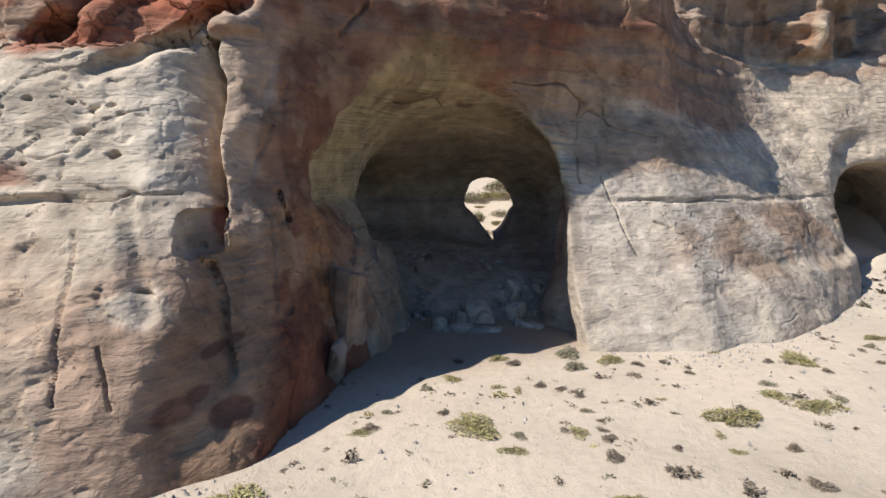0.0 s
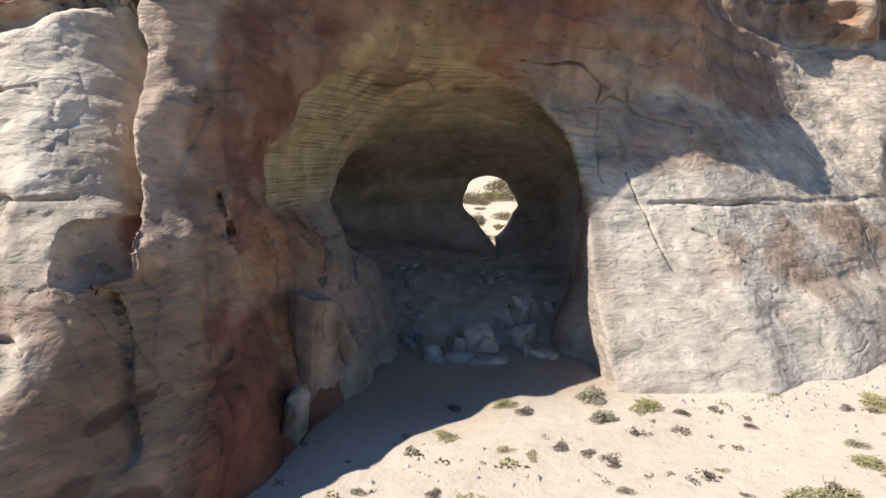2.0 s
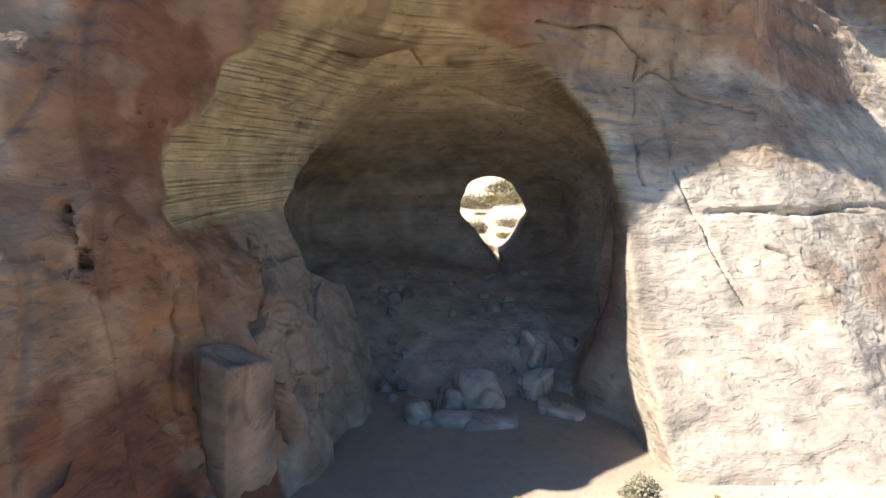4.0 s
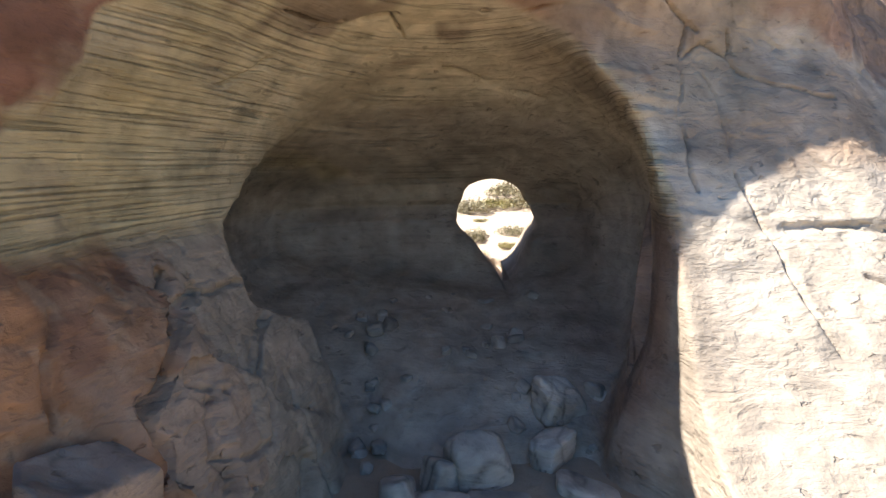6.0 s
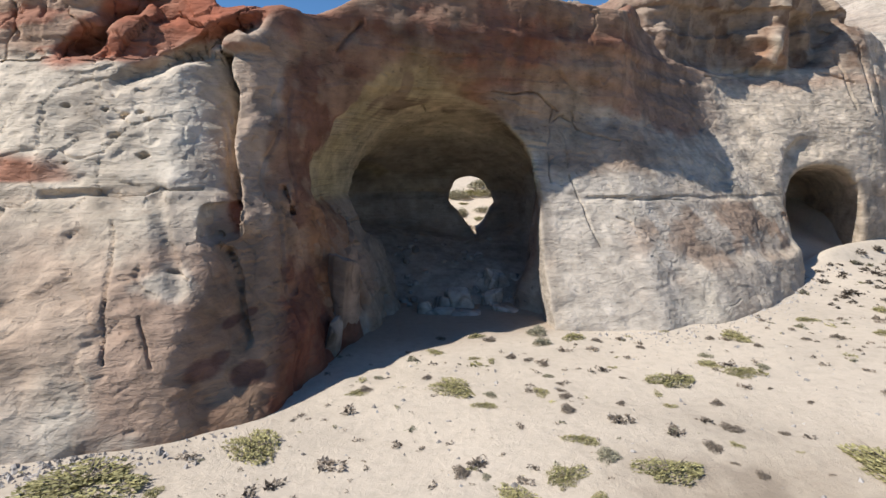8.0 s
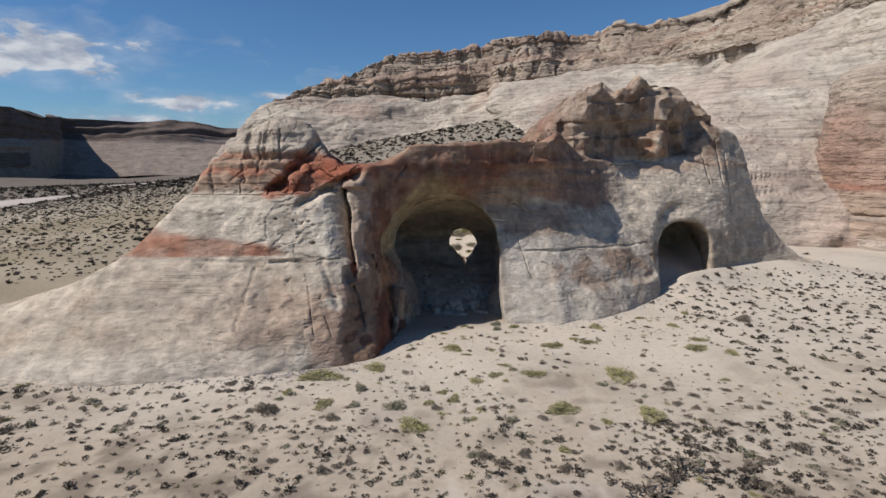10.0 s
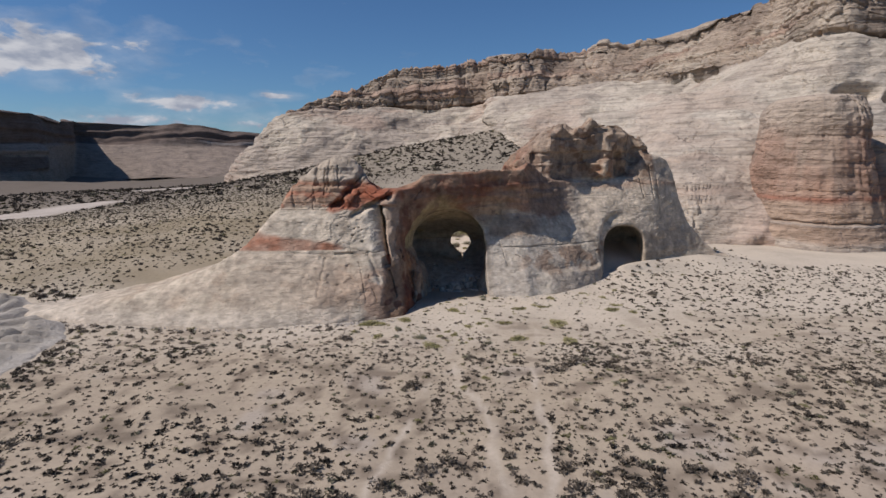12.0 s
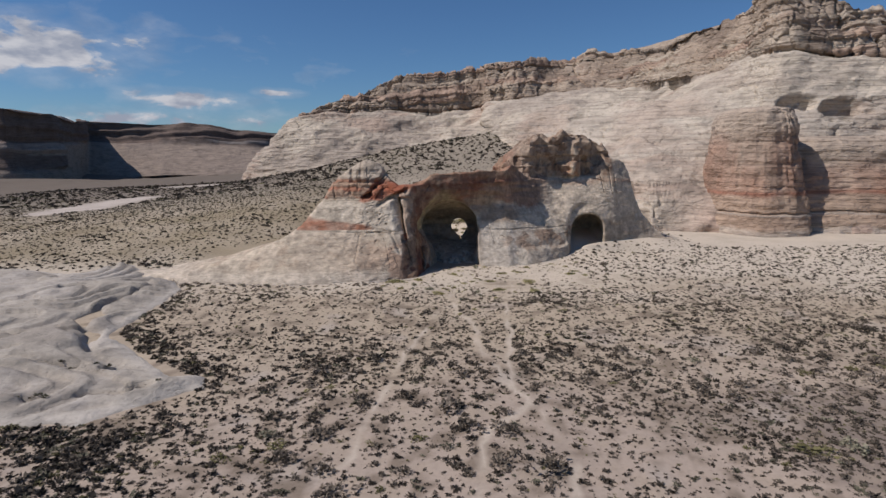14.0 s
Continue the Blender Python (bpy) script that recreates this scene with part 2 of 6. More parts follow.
def rock_material(name, grain=1.0, beds=1.0, bump=0.35, dark=0.82, mottle=0.8):
    """Sandstone: the mesh's own tint, mottled at three scales, with fine bedding and grain in relief."""
    m, nt, bsdf = nodes_of(name)
    co = nt.nodes.new("ShaderNodeTexCoord").outputs["Object"]
    tint = nt.nodes.new("ShaderNodeVertexColor"); tint.layer_name = "tint"
    big = link_tex(nt, "ShaderNodeTexNoise", co, (0.35 * grain, 0.35 * grain, 0.5 * grain), Scale=1.0, Detail=5.0, Roughness=0.6)
    fine = link_tex(nt, "ShaderNodeTexNoise", co, (2.2 * grain, 2.2 * grain, 3.5 * grain), Scale=1.0, Detail=6.0, Roughness=0.65)
    bed = link_tex(nt, "ShaderNodeTexNoise", co, (0.25 * grain, 0.25 * grain, 5.0 * grain), Scale=1.0, Detail=5.0, Roughness=0.6, Distortion=0.3)
    c = times(nt, tint.outputs["Color"], ramp_of(nt, big.outputs["Fac"], [(0.3, 0.72), (0.5, 1.0), (0.72, 1.12)]).outputs["Color"])
    c = times(nt, c, ramp_of(nt, fine.outputs["Fac"], [(0.28, 0.66), (0.46, 0.97), (0.7, 1.10)]).outputs["Color"], mottle)
    c = times(nt, c, ramp_of(nt, bed.outputs["Fac"], [(0.32, dark), (0.5, 1.0), (0.68, 1.08)]).outputs["Color"], 0.75 * beds)
    # hairline cracks and spalls, here and there
    bend = link_tex(nt, "ShaderNodeTexNoise", co, (1.1 * grain, 1.1 * grain, 1.6 * grain), Scale=1.0, Detail=4.0, Roughness=0.6)
    warp = times(nt, co, bend.outputs["Color"], 0.9 / grain if grain > 0.9 else 1.0, "ADD")
    chip = link_tex(nt, "ShaderNodeTexVoronoi", warp, (1.5 * grain, 1.5 * grain, 2.6 * grain), Scale=1.0)
    chip.feature = "DISTANCE_TO_EDGE"
    flake = link_tex(nt, "ShaderNodeTexNoise", co, (0.9 * grain, 0.9 * grain, 2.0 * grain), Scale=1.0, Detail=6.0, Roughness=0.55, Distortion=0.6)
    scar = ramp_of(nt, flake.outputs["Fac"], [(0.36, 0.0), (0.44, 0.35), (0.49, 0.45), (0.55, 0.75), (0.60, 0.8), (0.68, 1.0)])
    some = link_tex(nt, "ShaderNodeTexNoise", co, (0.22 * grain, 0.22 * grain, 0.3 * grain), Scale=1.0, Detail=2.0)
    for tex, wide, a, b in ((chip, 0.016, 0.6, 0.75),):
        edge = ramp_of(nt, tex.outputs["Distance"], [(0.0, 0.9), (wide, 1.0)])
        where = ramp_of(nt, some.outputs["Fac"], [(a, 0.0), (b, 1.0)])
        km = nt.nodes.new("ShaderNodeMix"); km.data_type, km.blend_type = "RGBA", "MULTIPLY"
        nt.links.new(where.outputs["Color"], km.inputs["Factor"]); nt.links.new(c, km.inputs["A"]); nt.links.new(edge.outputs["Color"], km.inputs["B"])
        c = km.outputs["Result"]
    # small pocks and chips, in patches, their shadows darkened into the colour
    pock = link_tex(nt, "ShaderNodeTexVoronoi", warp, (1.7 * grain, 1.7 * grain, 4.2 * grain), Scale=1.0)
    keep = ramp_of(nt, link_tex(nt, "ShaderNodeTexNoise", co, (0.5 * grain, 0.5 * grain, 0.8 * grain), Scale=1.0, Detail=3.0).outputs["Fac"], [(0.46, 1.0), (0.60, 0.0)])
    hole = ramp_of(nt, pock.outputs["Distance"], [(0.13, 0.0), (0.24, 1.0)])
    pit = nt.nodes.new("ShaderNodeMix"); pit.data_type, pit.blend_type = "RGBA", "LIGHTEN"
    pit.inputs["Factor"].default_value = 1.0
    nt.links.new(hole.outputs["Color"], pit.inputs["A"]); nt.links.new(keep.outputs["Color"], pit.inputs["B"])
    c = times(nt, c, pit.outputs["Result"], 0.28)
    # thin worn-back laminae, where the tint's fourth channel asks for them
    fan = link_tex(nt, "ShaderNodeTexNoise", co, (0.22, 0.22, 15.0), Scale=1.0, Detail=5.0, Roughness=0.6, Distortion=0.2)
    line = ramp_of(nt, fan.outputs["Fac"], [(0.34, 0.70), (0.46, 0.98), (0.62, 1.07)])
    lm = nt.nodes.new("ShaderNodeMix"); lm.data_type, lm.blend_type = "RGBA", "MULTIPLY"
    nt.links.new(tint.outputs["Alpha"], lm.inputs["Factor"]); nt.links.new(c, lm.inputs["A"]); nt.links.new(line.outputs["Color"], lm.inputs["B"])
    nt.links.new(lm.outputs["Result"], bsdf.inputs["Base Color"])
    bsdf.inputs["Roughness"].default_value = 0.92
    bsdf.inputs["Specular IOR Level"].default_value = 0.2
    h = times(nt, times(nt, fine.outputs["Fac"], bed.outputs["Fac"], 0.55 * beds, "MIX"), big.outputs["Fac"], 0.35, "MIX")
    h = times(nt, h, scar.outputs["Color"], 0.25, "MIX")
    h = times(nt, h, pit.outputs["Result"], 0.3, "MULTIPLY")
    b = nt.nodes.new("ShaderNodeBump")
    b.inputs["Strength"].default_value, b.inputs["Distance"].default_value = 0.9, bump / grain
    hm = nt.nodes.new("ShaderNodeMix"); hm.data_type = "RGBA"
    nt.links.new(tint.outputs["Alpha"], hm.inputs["Factor"]); nt.links.new(h, hm.inputs["A"]); nt.links.new(line.outputs["Color"], hm.inputs["B"])
    nt.links.new(hm.outputs["Result"], b.inputs["Height"]); nt.links.new(b.outputs[0], bsdf.inputs["Normal"])
    return m


def sand_material():
    m, nt, bsdf = nodes_of("desert_sand")
    co = nt.nodes.new("ShaderNodeTexCoord").outputs["Object"]
    tint = nt.nodes.new("ShaderNodeVertexColor"); tint.layer_name = "tint"
    big = link_tex(nt, "ShaderNodeTexNoise", co, (0.12, 0.12, 0.12), Scale=1.0, Detail=6.0, Roughness=0.6)
    fine = link_tex(nt, "ShaderNodeTexNoise", co, (2.5, 2.5, 2.5), Scale=1.0, Detail=7.0, Roughness=0.7)
    peb = link_tex(nt, "ShaderNodeTexVoronoi", co, (2.2, 2.2, 2.2), Scale=1.0, Randomness=1.0)
    c = times(nt, tint.outputs["Color"], ramp_of(nt, big.outputs["Fac"], [(0.3, 0.86), (0.5, 1.0), (0.7, 1.07)]).outputs["Color"])
    c = times(nt, c, ramp_of(nt, fine.outputs["Fac"], [(0.3, 0.80), (0.5, 1.0), (0.7, 1.08)]).outputs["Color"], 0.7)
    c = times(nt, c, ramp_of(nt, peb.outputs["Distance"], [(0.05, 0.7), (0.1, 1.0)]).outputs["Color"], 0.3)
    nt.links.new(c, bsdf.inputs["Base Color"])
    bsdf.inputs["Roughness"].default_value = 0.95
    bsdf.inputs["Specular IOR Level"].default_value = 0.15
    b = nt.nodes.new("ShaderNodeBump")
    b.inputs["Strength"].default_value, b.inputs["Distance"].default_value = 0.7, 0.12
    nt.links.new(fine.outputs["Fac"], b.inputs["Height"]); nt.links.new(b.outputs[0], bsdf.inputs["Normal"])
    return m


def leaf_material(name, dark, light, tinted=False):
    m, nt, bsdf = nodes_of(name)
    info = nt.nodes.new("ShaderNodeObjectInfo")
    geo = nt.nodes.new("ShaderNodeNewGeometry")
    half = nt.nodes.new("ShaderNodeMath"); half.operation = "MULTIPLY_ADD"; half.inputs[1].default_value = 0.45
    add = nt.nodes.new("ShaderNodeMath"); add.operation = "MULTIPLY"; add.inputs[1].default_value = 0.55
    nt.links.new(info.outputs["Random"], add.inputs[0])
    nt.links.new(geo.outputs["Random Per Island"], half.inputs[0]); nt.links.new(add.outputs[0], half.inputs[2])
    c = ramp_of(nt, half.outputs[0], [(0.1, dark), (0.9, light)]).outputs["Color"]
    if tinted:
        tint = nt.nodes.new("ShaderNodeVertexColor"); tint.layer_name = "tint"
        c = times(nt, tint.outputs["Color"], ramp_of(nt, geo.outputs["Random Per Island"], [(0.0, 0.7), (1.0, 1.25)]).outputs["Color"])
    nt.links.new(c, bsdf.inputs["Base Color"])
    bsdf.inputs["Roughness"].default_value = 0.8
    bsdf.inputs["Specular IOR Level"].default_value = 0.15
    return m


ROCK = rock_material("sandstone", beds=0.6, bump=0.24, mottle=0.7)
CLIFF = rock_material("cliff_sandstone", grain=0.28, beds=1.2, bump=0.48, dark=0.6, mottle=0.9)
SAND = sand_material()
SCRUB = leaf_material("scrub_leaves", (0.06, 0.06, 0.03), (0.12, 0.11, 0.06), tinted=True)

# ---------------------------------------------------------------- the lie of the land
def ground_height(x, y):
    rise = np.interp(x, (-200, -110, -61, -19, 15, 30, 48, 60), (0.05, 0.2, 0.5, 0.86, 1.08, 1.2, 0.6, 0.0))
    start = lerp(18, 37, step(-48, -14, x))
    up = np.clip((y - start) / 160, 0, 1.1) ** 0.72
    far = 1 - step(250, 420, y)
    z = 26 * rise * up * far
    z = z + 0.22 * fbm(x, y, 0 * x, 14, 3, 3) * step(4, 16, np.hypot(x - 1, y - 28)) + 0.06 * fbm(x, y, 0 * x, 2.2, 3, 4)
    z = z - 0.5 * step(5, -40, y) + 0.75 * bump_at(x, 29.5, 6) * bump_at(y, 39, 7)
    # the floor of the small cave lies lower than the sand at its mouth
    z = z - 1.7 * step(26.6, 28, x) * step(37, 35.4, x) * step(0.2, 2.6, y - 37.4 - 0.5 * (x - 31)) * step(56, 53, y)
    z = z + 6 * fbm(x, y, 0 * x, 160, 3, 9) * step(150, 500, np.hypot(x, y))
    return z


def axis(stops):
    """Places along one axis: stops of (from, to, step)."""
    out = [np.arange(a, b, s) for a, b, s in stops]
    return np.concatenate(out + [[stops[-1][1]]])


# trodden paths over the flat
PATHS = (
    ((10, 8), (6.5, -8), (5, -20), (4.5, -34), (6, -44), (7, -60)),
    ((4.5, -34), (0, -41), (-1.5, -52), (-3, -66)),
    ((-2.5, -6), (-5, -16), (-6, -24), (-9, -38), (-13, -52)),
    ((1, 6), (0, -5), (2, -18), (4.5, -33)),
)


def path_distance(x, y):
    wx, wy = x + 0.9 * fbm(x, y, 0 * x, 6, 2, 23), y
    best = np.full(x.shape, 99.0)
    for line in PATHS:
        for (ax, ay), (bx, by) in zip(line, line[1:]):
            t = np.clip(((wx - ax) * (bx - ax) + (wy - ay) * (by - ay)) / ((bx - ax) ** 2 + (by - ay) ** 2), 0, 1)
            best = np.minimum(best, np.hypot(wx - ax - t * (bx - ax), wy - ay - t * (by - ay)))
    return best


def pan(x, y):
    """1 on the bare dry pans out on the plain."""
    n2 = fbm(x, y, 0 * x, 14, 3, 21)
    near = np.hypot((x + 121 - 0.15 * (y - 125)) / 9, (y - 125) / 34) + 0.3 * n2
    far = np.maximum(np.abs(y - 224 - 0.3 * (x + 105) + 6 * n2) / 11, np.abs(x + 108) / 46)
    return np.maximum(step(1.1, 0.85, near), 0.7 * step(1.1, 0.7, far))


def build_ground():
    xs = axis([(-4000, -1000, 500), (-1000, -300, 50), (-300, -90, 5), (-90, -20, 0.8), (-20, 40, 0.4), (40, 100, 0.9), (100, 300, 5), (300, 1000, 50), (1000, 4000, 500)])
    ys = axis([(-3000, -400, 400), (-400, -120, 20), (-120, -80, 2), (-80, -5, 0.6), (-5, 50, 0.4), (50, 110, 1.2), (110, 300, 5), (300, 1000, 50), (1000, 4600, 300)])
    gx, gy = np.meshgrid(xs, ys, indexing="ij")
    x, y = gx.ravel(), gy.ravel()
    z = ground_height(x, y)
    n2 = fbm(x, y, 0 * x, 9, 3, 21)
    col = np.tile(np.array((0.52, 0.438, 0.342)), (len(x), 1))
    grey = step(17, -10, y + 8 * n2)
    col = paint(col, (0.40, 0.32, 0.23), grey * 0.95)
    col = paint(col, (0.385, 0.305, 0.245), step(-14, -45, y + 8 * n2) * 0.85)
    col = paint(col, (0.21, 0.165, 0.135), grey * step(-0.2, 0.5, n2) * step(8, 34, x + 4 * n2) * step(-12, -30, y) * 0.85)
    col = paint(col, (0.40, 0.34, 0.285), grey * step(0.5, 1.0, fbm(x, y, 0 * x, 4, 2, 25)) * 0.6)
    speck = fbm(x, y, 0 * x, 1.5, 3, 28) * step(90, 75, np.abs(x)) * step(-90, -76, y)
    col = paint(col, (0.19, 0.145, 0.105), grey * step(0.15, 0.7, speck) * 0.8)
    col = paint(col, (0.36, 0.285, 0.21), grey * step(-0.2, -0.7, speck) * 0.5)
    col = paint(col, (0.27, 0.215, 0.14), step(-10, -26, x) * step(16, 30, y) * (0.85 + 0.25 * n2))
    col = paint(col, (0.24, 0.20, 0.15), step(60, 120, y) * 0.9)
    col = paint(col, (0.15, 0.12, 0.095), step(110, 180, y + 20 * n2) * step(-40, -80, x) * 0.85)
    # dry pans on the plain
    col = paint(col, (0.47, 0.40, 0.335), pan(x, y))
    # sand of the cave floor, painted darker and browner for the shade in there
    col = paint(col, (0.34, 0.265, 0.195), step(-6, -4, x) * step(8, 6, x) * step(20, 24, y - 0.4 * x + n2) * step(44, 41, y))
    col = paint(col, (0.52, 0.435, 0.345), step(0.42, 0.15, path_distance(x, y)) * grey * 0.8 * step(-0.7, 0.1, fbm(x, y, 0 * x, 3, 2, 27)))
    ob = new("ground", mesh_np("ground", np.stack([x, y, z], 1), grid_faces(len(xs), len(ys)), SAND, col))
    return tagged(ob, "pale sandy desert ground with scattered gravel and faint paths", "ground", kind="structure")


build_ground()

# ---------------------------------------------------------------- the sandstone formation with its two caves
HEIGHTS = (0, 3.2, 7, 11, 15, 19, 25)
# how far ahead the face stands at those heights, section by section
FACE = {
    -60: (15, 16.5, 20, 25, 30, 35, 40),
    -40: (11.3, 15, 20, 25, 30, 35, 40),
    -25: (9.7, 13, 16.5, 20.5, 23, 26, 30),
    -15: (10.8, 13, 17.2, 19.1, 22, 24, 30),
    -10: (11.9, 13.8, 16.6, 19.7, 22.4, 25, 30),
    -8: (12.3, 14.2, 17.1, 20.0, 21.7, 24.4, 30),
    -7.2: (13.1, 15.7, 18.7, 20.5, 21.7, 24.2, 30),
    -5.8: (13.9, 17.3, 20.0, 21.9, 22.4, 24.0, 30),
    -4.5: (15.4, 19.4, 22.2, 23.7, 23.9, 24.5, 30),
    0: (20, 21, 24, 27.0, 26.05, 27.4, 33),
    6: (23.3, 26.1, 28.1, 30.4, 28.8, 29.0, 34),
    8: (23.1, 25.9, 28.4, 30.9, 29.95, 30.4, 37),
    15: (24.6, 27.3, 30.7, 34.0, 35.6, 37.0, 43.5),
    12: (22.8, 25.6, 28.9, 31.8, 31.2, 31.8, 42),
    20: (27.5, 30, 33.8, 37.6, 39.6, 42, 46),
    24: (31.2, 33.2, 36.6, 40.0, 42.6, 46, 50),
    27: (34.5, 35.8, 37.6, 40.4, 43.2, 46.6, 51),
    34: (39, 39.6, 40.3, 41.8, 43.8, 45.6, 50),
    38: (41, 41.4, 42.0, 42.8, 44.2, 46.0, 50),
    42: (42.8, 43.2, 44.2, 45.4, 46.8, 48.6, 54),
    50: (45.5, 47, 49, 51, 53, 55, 58),
}
CREST_X = (-60, -50, -40, -30, -26, -22, -19.5, -15.5, -12.5, -11, -9, -6.5, -3, 1, 5, 10, 14, 16, 20, 24, 27, 30, 33, 37.3, 40, 42.2, 43.2, 44.2, 46, 52)
CREST_Z = (0.2, 1, 2.6, 5.8, 8.6, 14, 17.9, 20.1, 19.4, 17.0, 14.9, 15.4, 17.0, 17.7, 18, 18.6, 19.2, 18.2, 15.8, 15.4, 15.4, 15.6, 16.3, 20.3, 20.4, 20.0, 17.8, 12.4, 7.6, 1.5)
# the dark knob that stands on the shoulder: its top and how far ahead its face is
KNOB_X = (11.5, 13.6, 15.5, 18, 20, 24.5, 30, 34.6, 37, 38.6, 40.5)
KNOB_Z = (17, 19.6, 21.0, 22.9, 24.3, 25.5, 24.9, 23.8, 22.6, 21.0, 16)
KNOB_Y = (38.4, 39, 40.2, 41.2, 42.4, 43.5, 44.6, 45.2, 45.2, 46, 48)
# the large cave, slice by slice into the rock: its left wall at five heights, its upper left, right side and roof
CAVE_Y = (10, 14.5, 16, 19, 21.2, 21.7, 23.4, 25, 28.3, 30.2, 31, 33, 35, 38.5)
WALL_Z = (0, 2, 4, 5.5, 6.7, 8.5)
CAVE_WALL = (
    (-5.4, -5.05, -5.0, -4.2, -3.8, -3.5, -3.0, -2.6, -2.0, -1.9, -2.4, -2.8, -3.0, -3.0),
    (-5.6, -5.2, -5.2, -4.7, -4.5, -4.0, -3.3, -2.9, -2.5, -2.2, -3.0, -3.4, -3.6, -3.4),
    (-6.0, -5.6, -5.5, -5.3, -5.0, -4.8, -3.9, -3.7, -3.3, -2.8, -3.6, -4.0, -4.2, -3.8),
    (-7.0, -6.5, -6.0, -5.7, -5.0, -4.9, -4.7, -4.4, -3.8, -3.6, -4.2, -4.6, -4.8, -4.2),
    (-8.0, -7.4, -6.6, -6.1, -5.5, -5.3, -5.3, -5.4, -4.8, -4.6, -4.8, -5.0, -5.2, -4.4),
)
CAVE_UP = (-8.0, -7.6, -7.2, -6.6, -6.0, -6.0, -5.8, -5.6, -5.0, -4.8, -4.8, -5.0, -5.2, -4.4)
CAVE_RIGHT = (7, 7, 6.9, 6.4, 6.2, 6.2, 6.25, 6.25, 6.2, 6.7, 7.1, 7.4, 7.2, 6.4)
CAVE_TOP = (16, 15, 14.6, 13.8, 13.0, 12.9, 12.6, 12.4, 12.0, 11.7, 11.4, 10.7, 9.6, 7.6)
FLOOR_Y = (10, 14.5, 19, 21.5, 25, 28.4, 29.6, 31, 32, 36, 38.5)
CAVE_FLOOR = (-3, -3, -2, -1, -0.6, -0.15, 0.5, 1.4, 1.9, 2.8, 3.0)
# open joints of the broken stack along the left wall, as lines of y and z
STACK_JOINTS = (
    ((26.0, 6.0), (25.2, 5.1), 0.8), ((25.2, 5.1), (24.7, 4.4), 1.0), ((24.7, 4.4), (23.7, 4.1), 0.8), ((23.7, 4.1), (23.6, 3.0), 0.6), ((23.6, 3.0), (23.4, 1.5), 0.5), ((25.3, 5.2), (26.6, 5.45), 0.4),
)
STACK_CRACKS = (
    ((26.6, 5.45), (28.4, 5.2)), ((24.9, 4.1), (25.6, 3.7)), ((25.3, 3.7), (24.5, 2.7)), ((24.5, 2.7), (25.6, 1.2)), ((26.8, 5.2), (27.0, 3.4)), ((27.0, 3.4), (26.2, 2.2)), ((28.6, 4.4), (27.0, 3.4)),
    ((28.0, 3.0), (27.6, 0.6)), ((23.0, 6.0), (22.3, 4.4)), ((21.9, 5.6), (21.3, 3.2)), ((26.2, 2.2), (24.5, 2.7)),
)


def line_distance(u, v, a, b):
    t = np.clip(((u - a[0]) * (b[0] - a[0]) + (v - a[1]) * (b[1] - a[1])) / ((b[0] - a[0]) ** 2 + (b[1] - a[1]) ** 2), 0, 1)
    return np.hypot(u - a[0] - t * (b[0] - a[0]), v - a[1] - t * (b[1] - a[1]))


def cave_left(y, z):
    """How far to the left the wall of the large cave stands, at arrays of places."""
    stack = np.stack([np.interp(y, CAVE_Y, r) for r in CAVE_WALL] + [np.interp(y, CAVE_Y, CAVE_UP)])
    k = np.clip(np.searchsorted(WALL_Z, z) - 1, 0, len(WALL_Z) - 2)
    zs = np.array(WALL_Z)
    t = np.clip((z - zs[k]) / (zs[k + 1] - zs[k]), 0, 1)
    pick = lambda i: np.take_along_axis(stack, i[None], 0)[0]
    return pick(k) * (1 - t) + pick(k + 1) * t


def cave_right(y, z):
    return np.interp(y, CAVE_Y, CAVE_RIGHT) - 1.2 * step(4.2, 0.0, z) * step(26, 28.5, y)


def cave_floor(x, y):
    return np.interp(y, FLOOR_Y, CAVE_FLOOR) + 0.35 * np.abs(x - 2.5) * step(31, 37, y) * 0.5 - 0.7 * step(0.0, -1.8, x) * step(28, 29.5, y) * step(34, 31, y)


def hollow_depth(x, y, z):
    """Under 1 within the dark hollow that opens to the left behind the lip of the vault."""
    return np.sqrt(((x + 4.0) / 2.5) ** 2 + ((y - 33.6) / 5.2) ** 2 + ((z - 5.4) / 2.5) ** 2)


def cave_depth(x, y, z):
    """Under 1 within the large cave, 1 at its skin."""
    left, right, roof = cave_left(y, z), cave_right(y, z), np.interp(y, CAVE_Y, CAVE_TOP)
    rise = np.maximum(z - 6.0, 0) / np.maximum(roof - 6.0, 0.5)
    return (np.abs((x - (left + right) / 2) / ((right - left) / 2)) ** 2.1 + rise ** 2.1) ** (1 / 2.1)


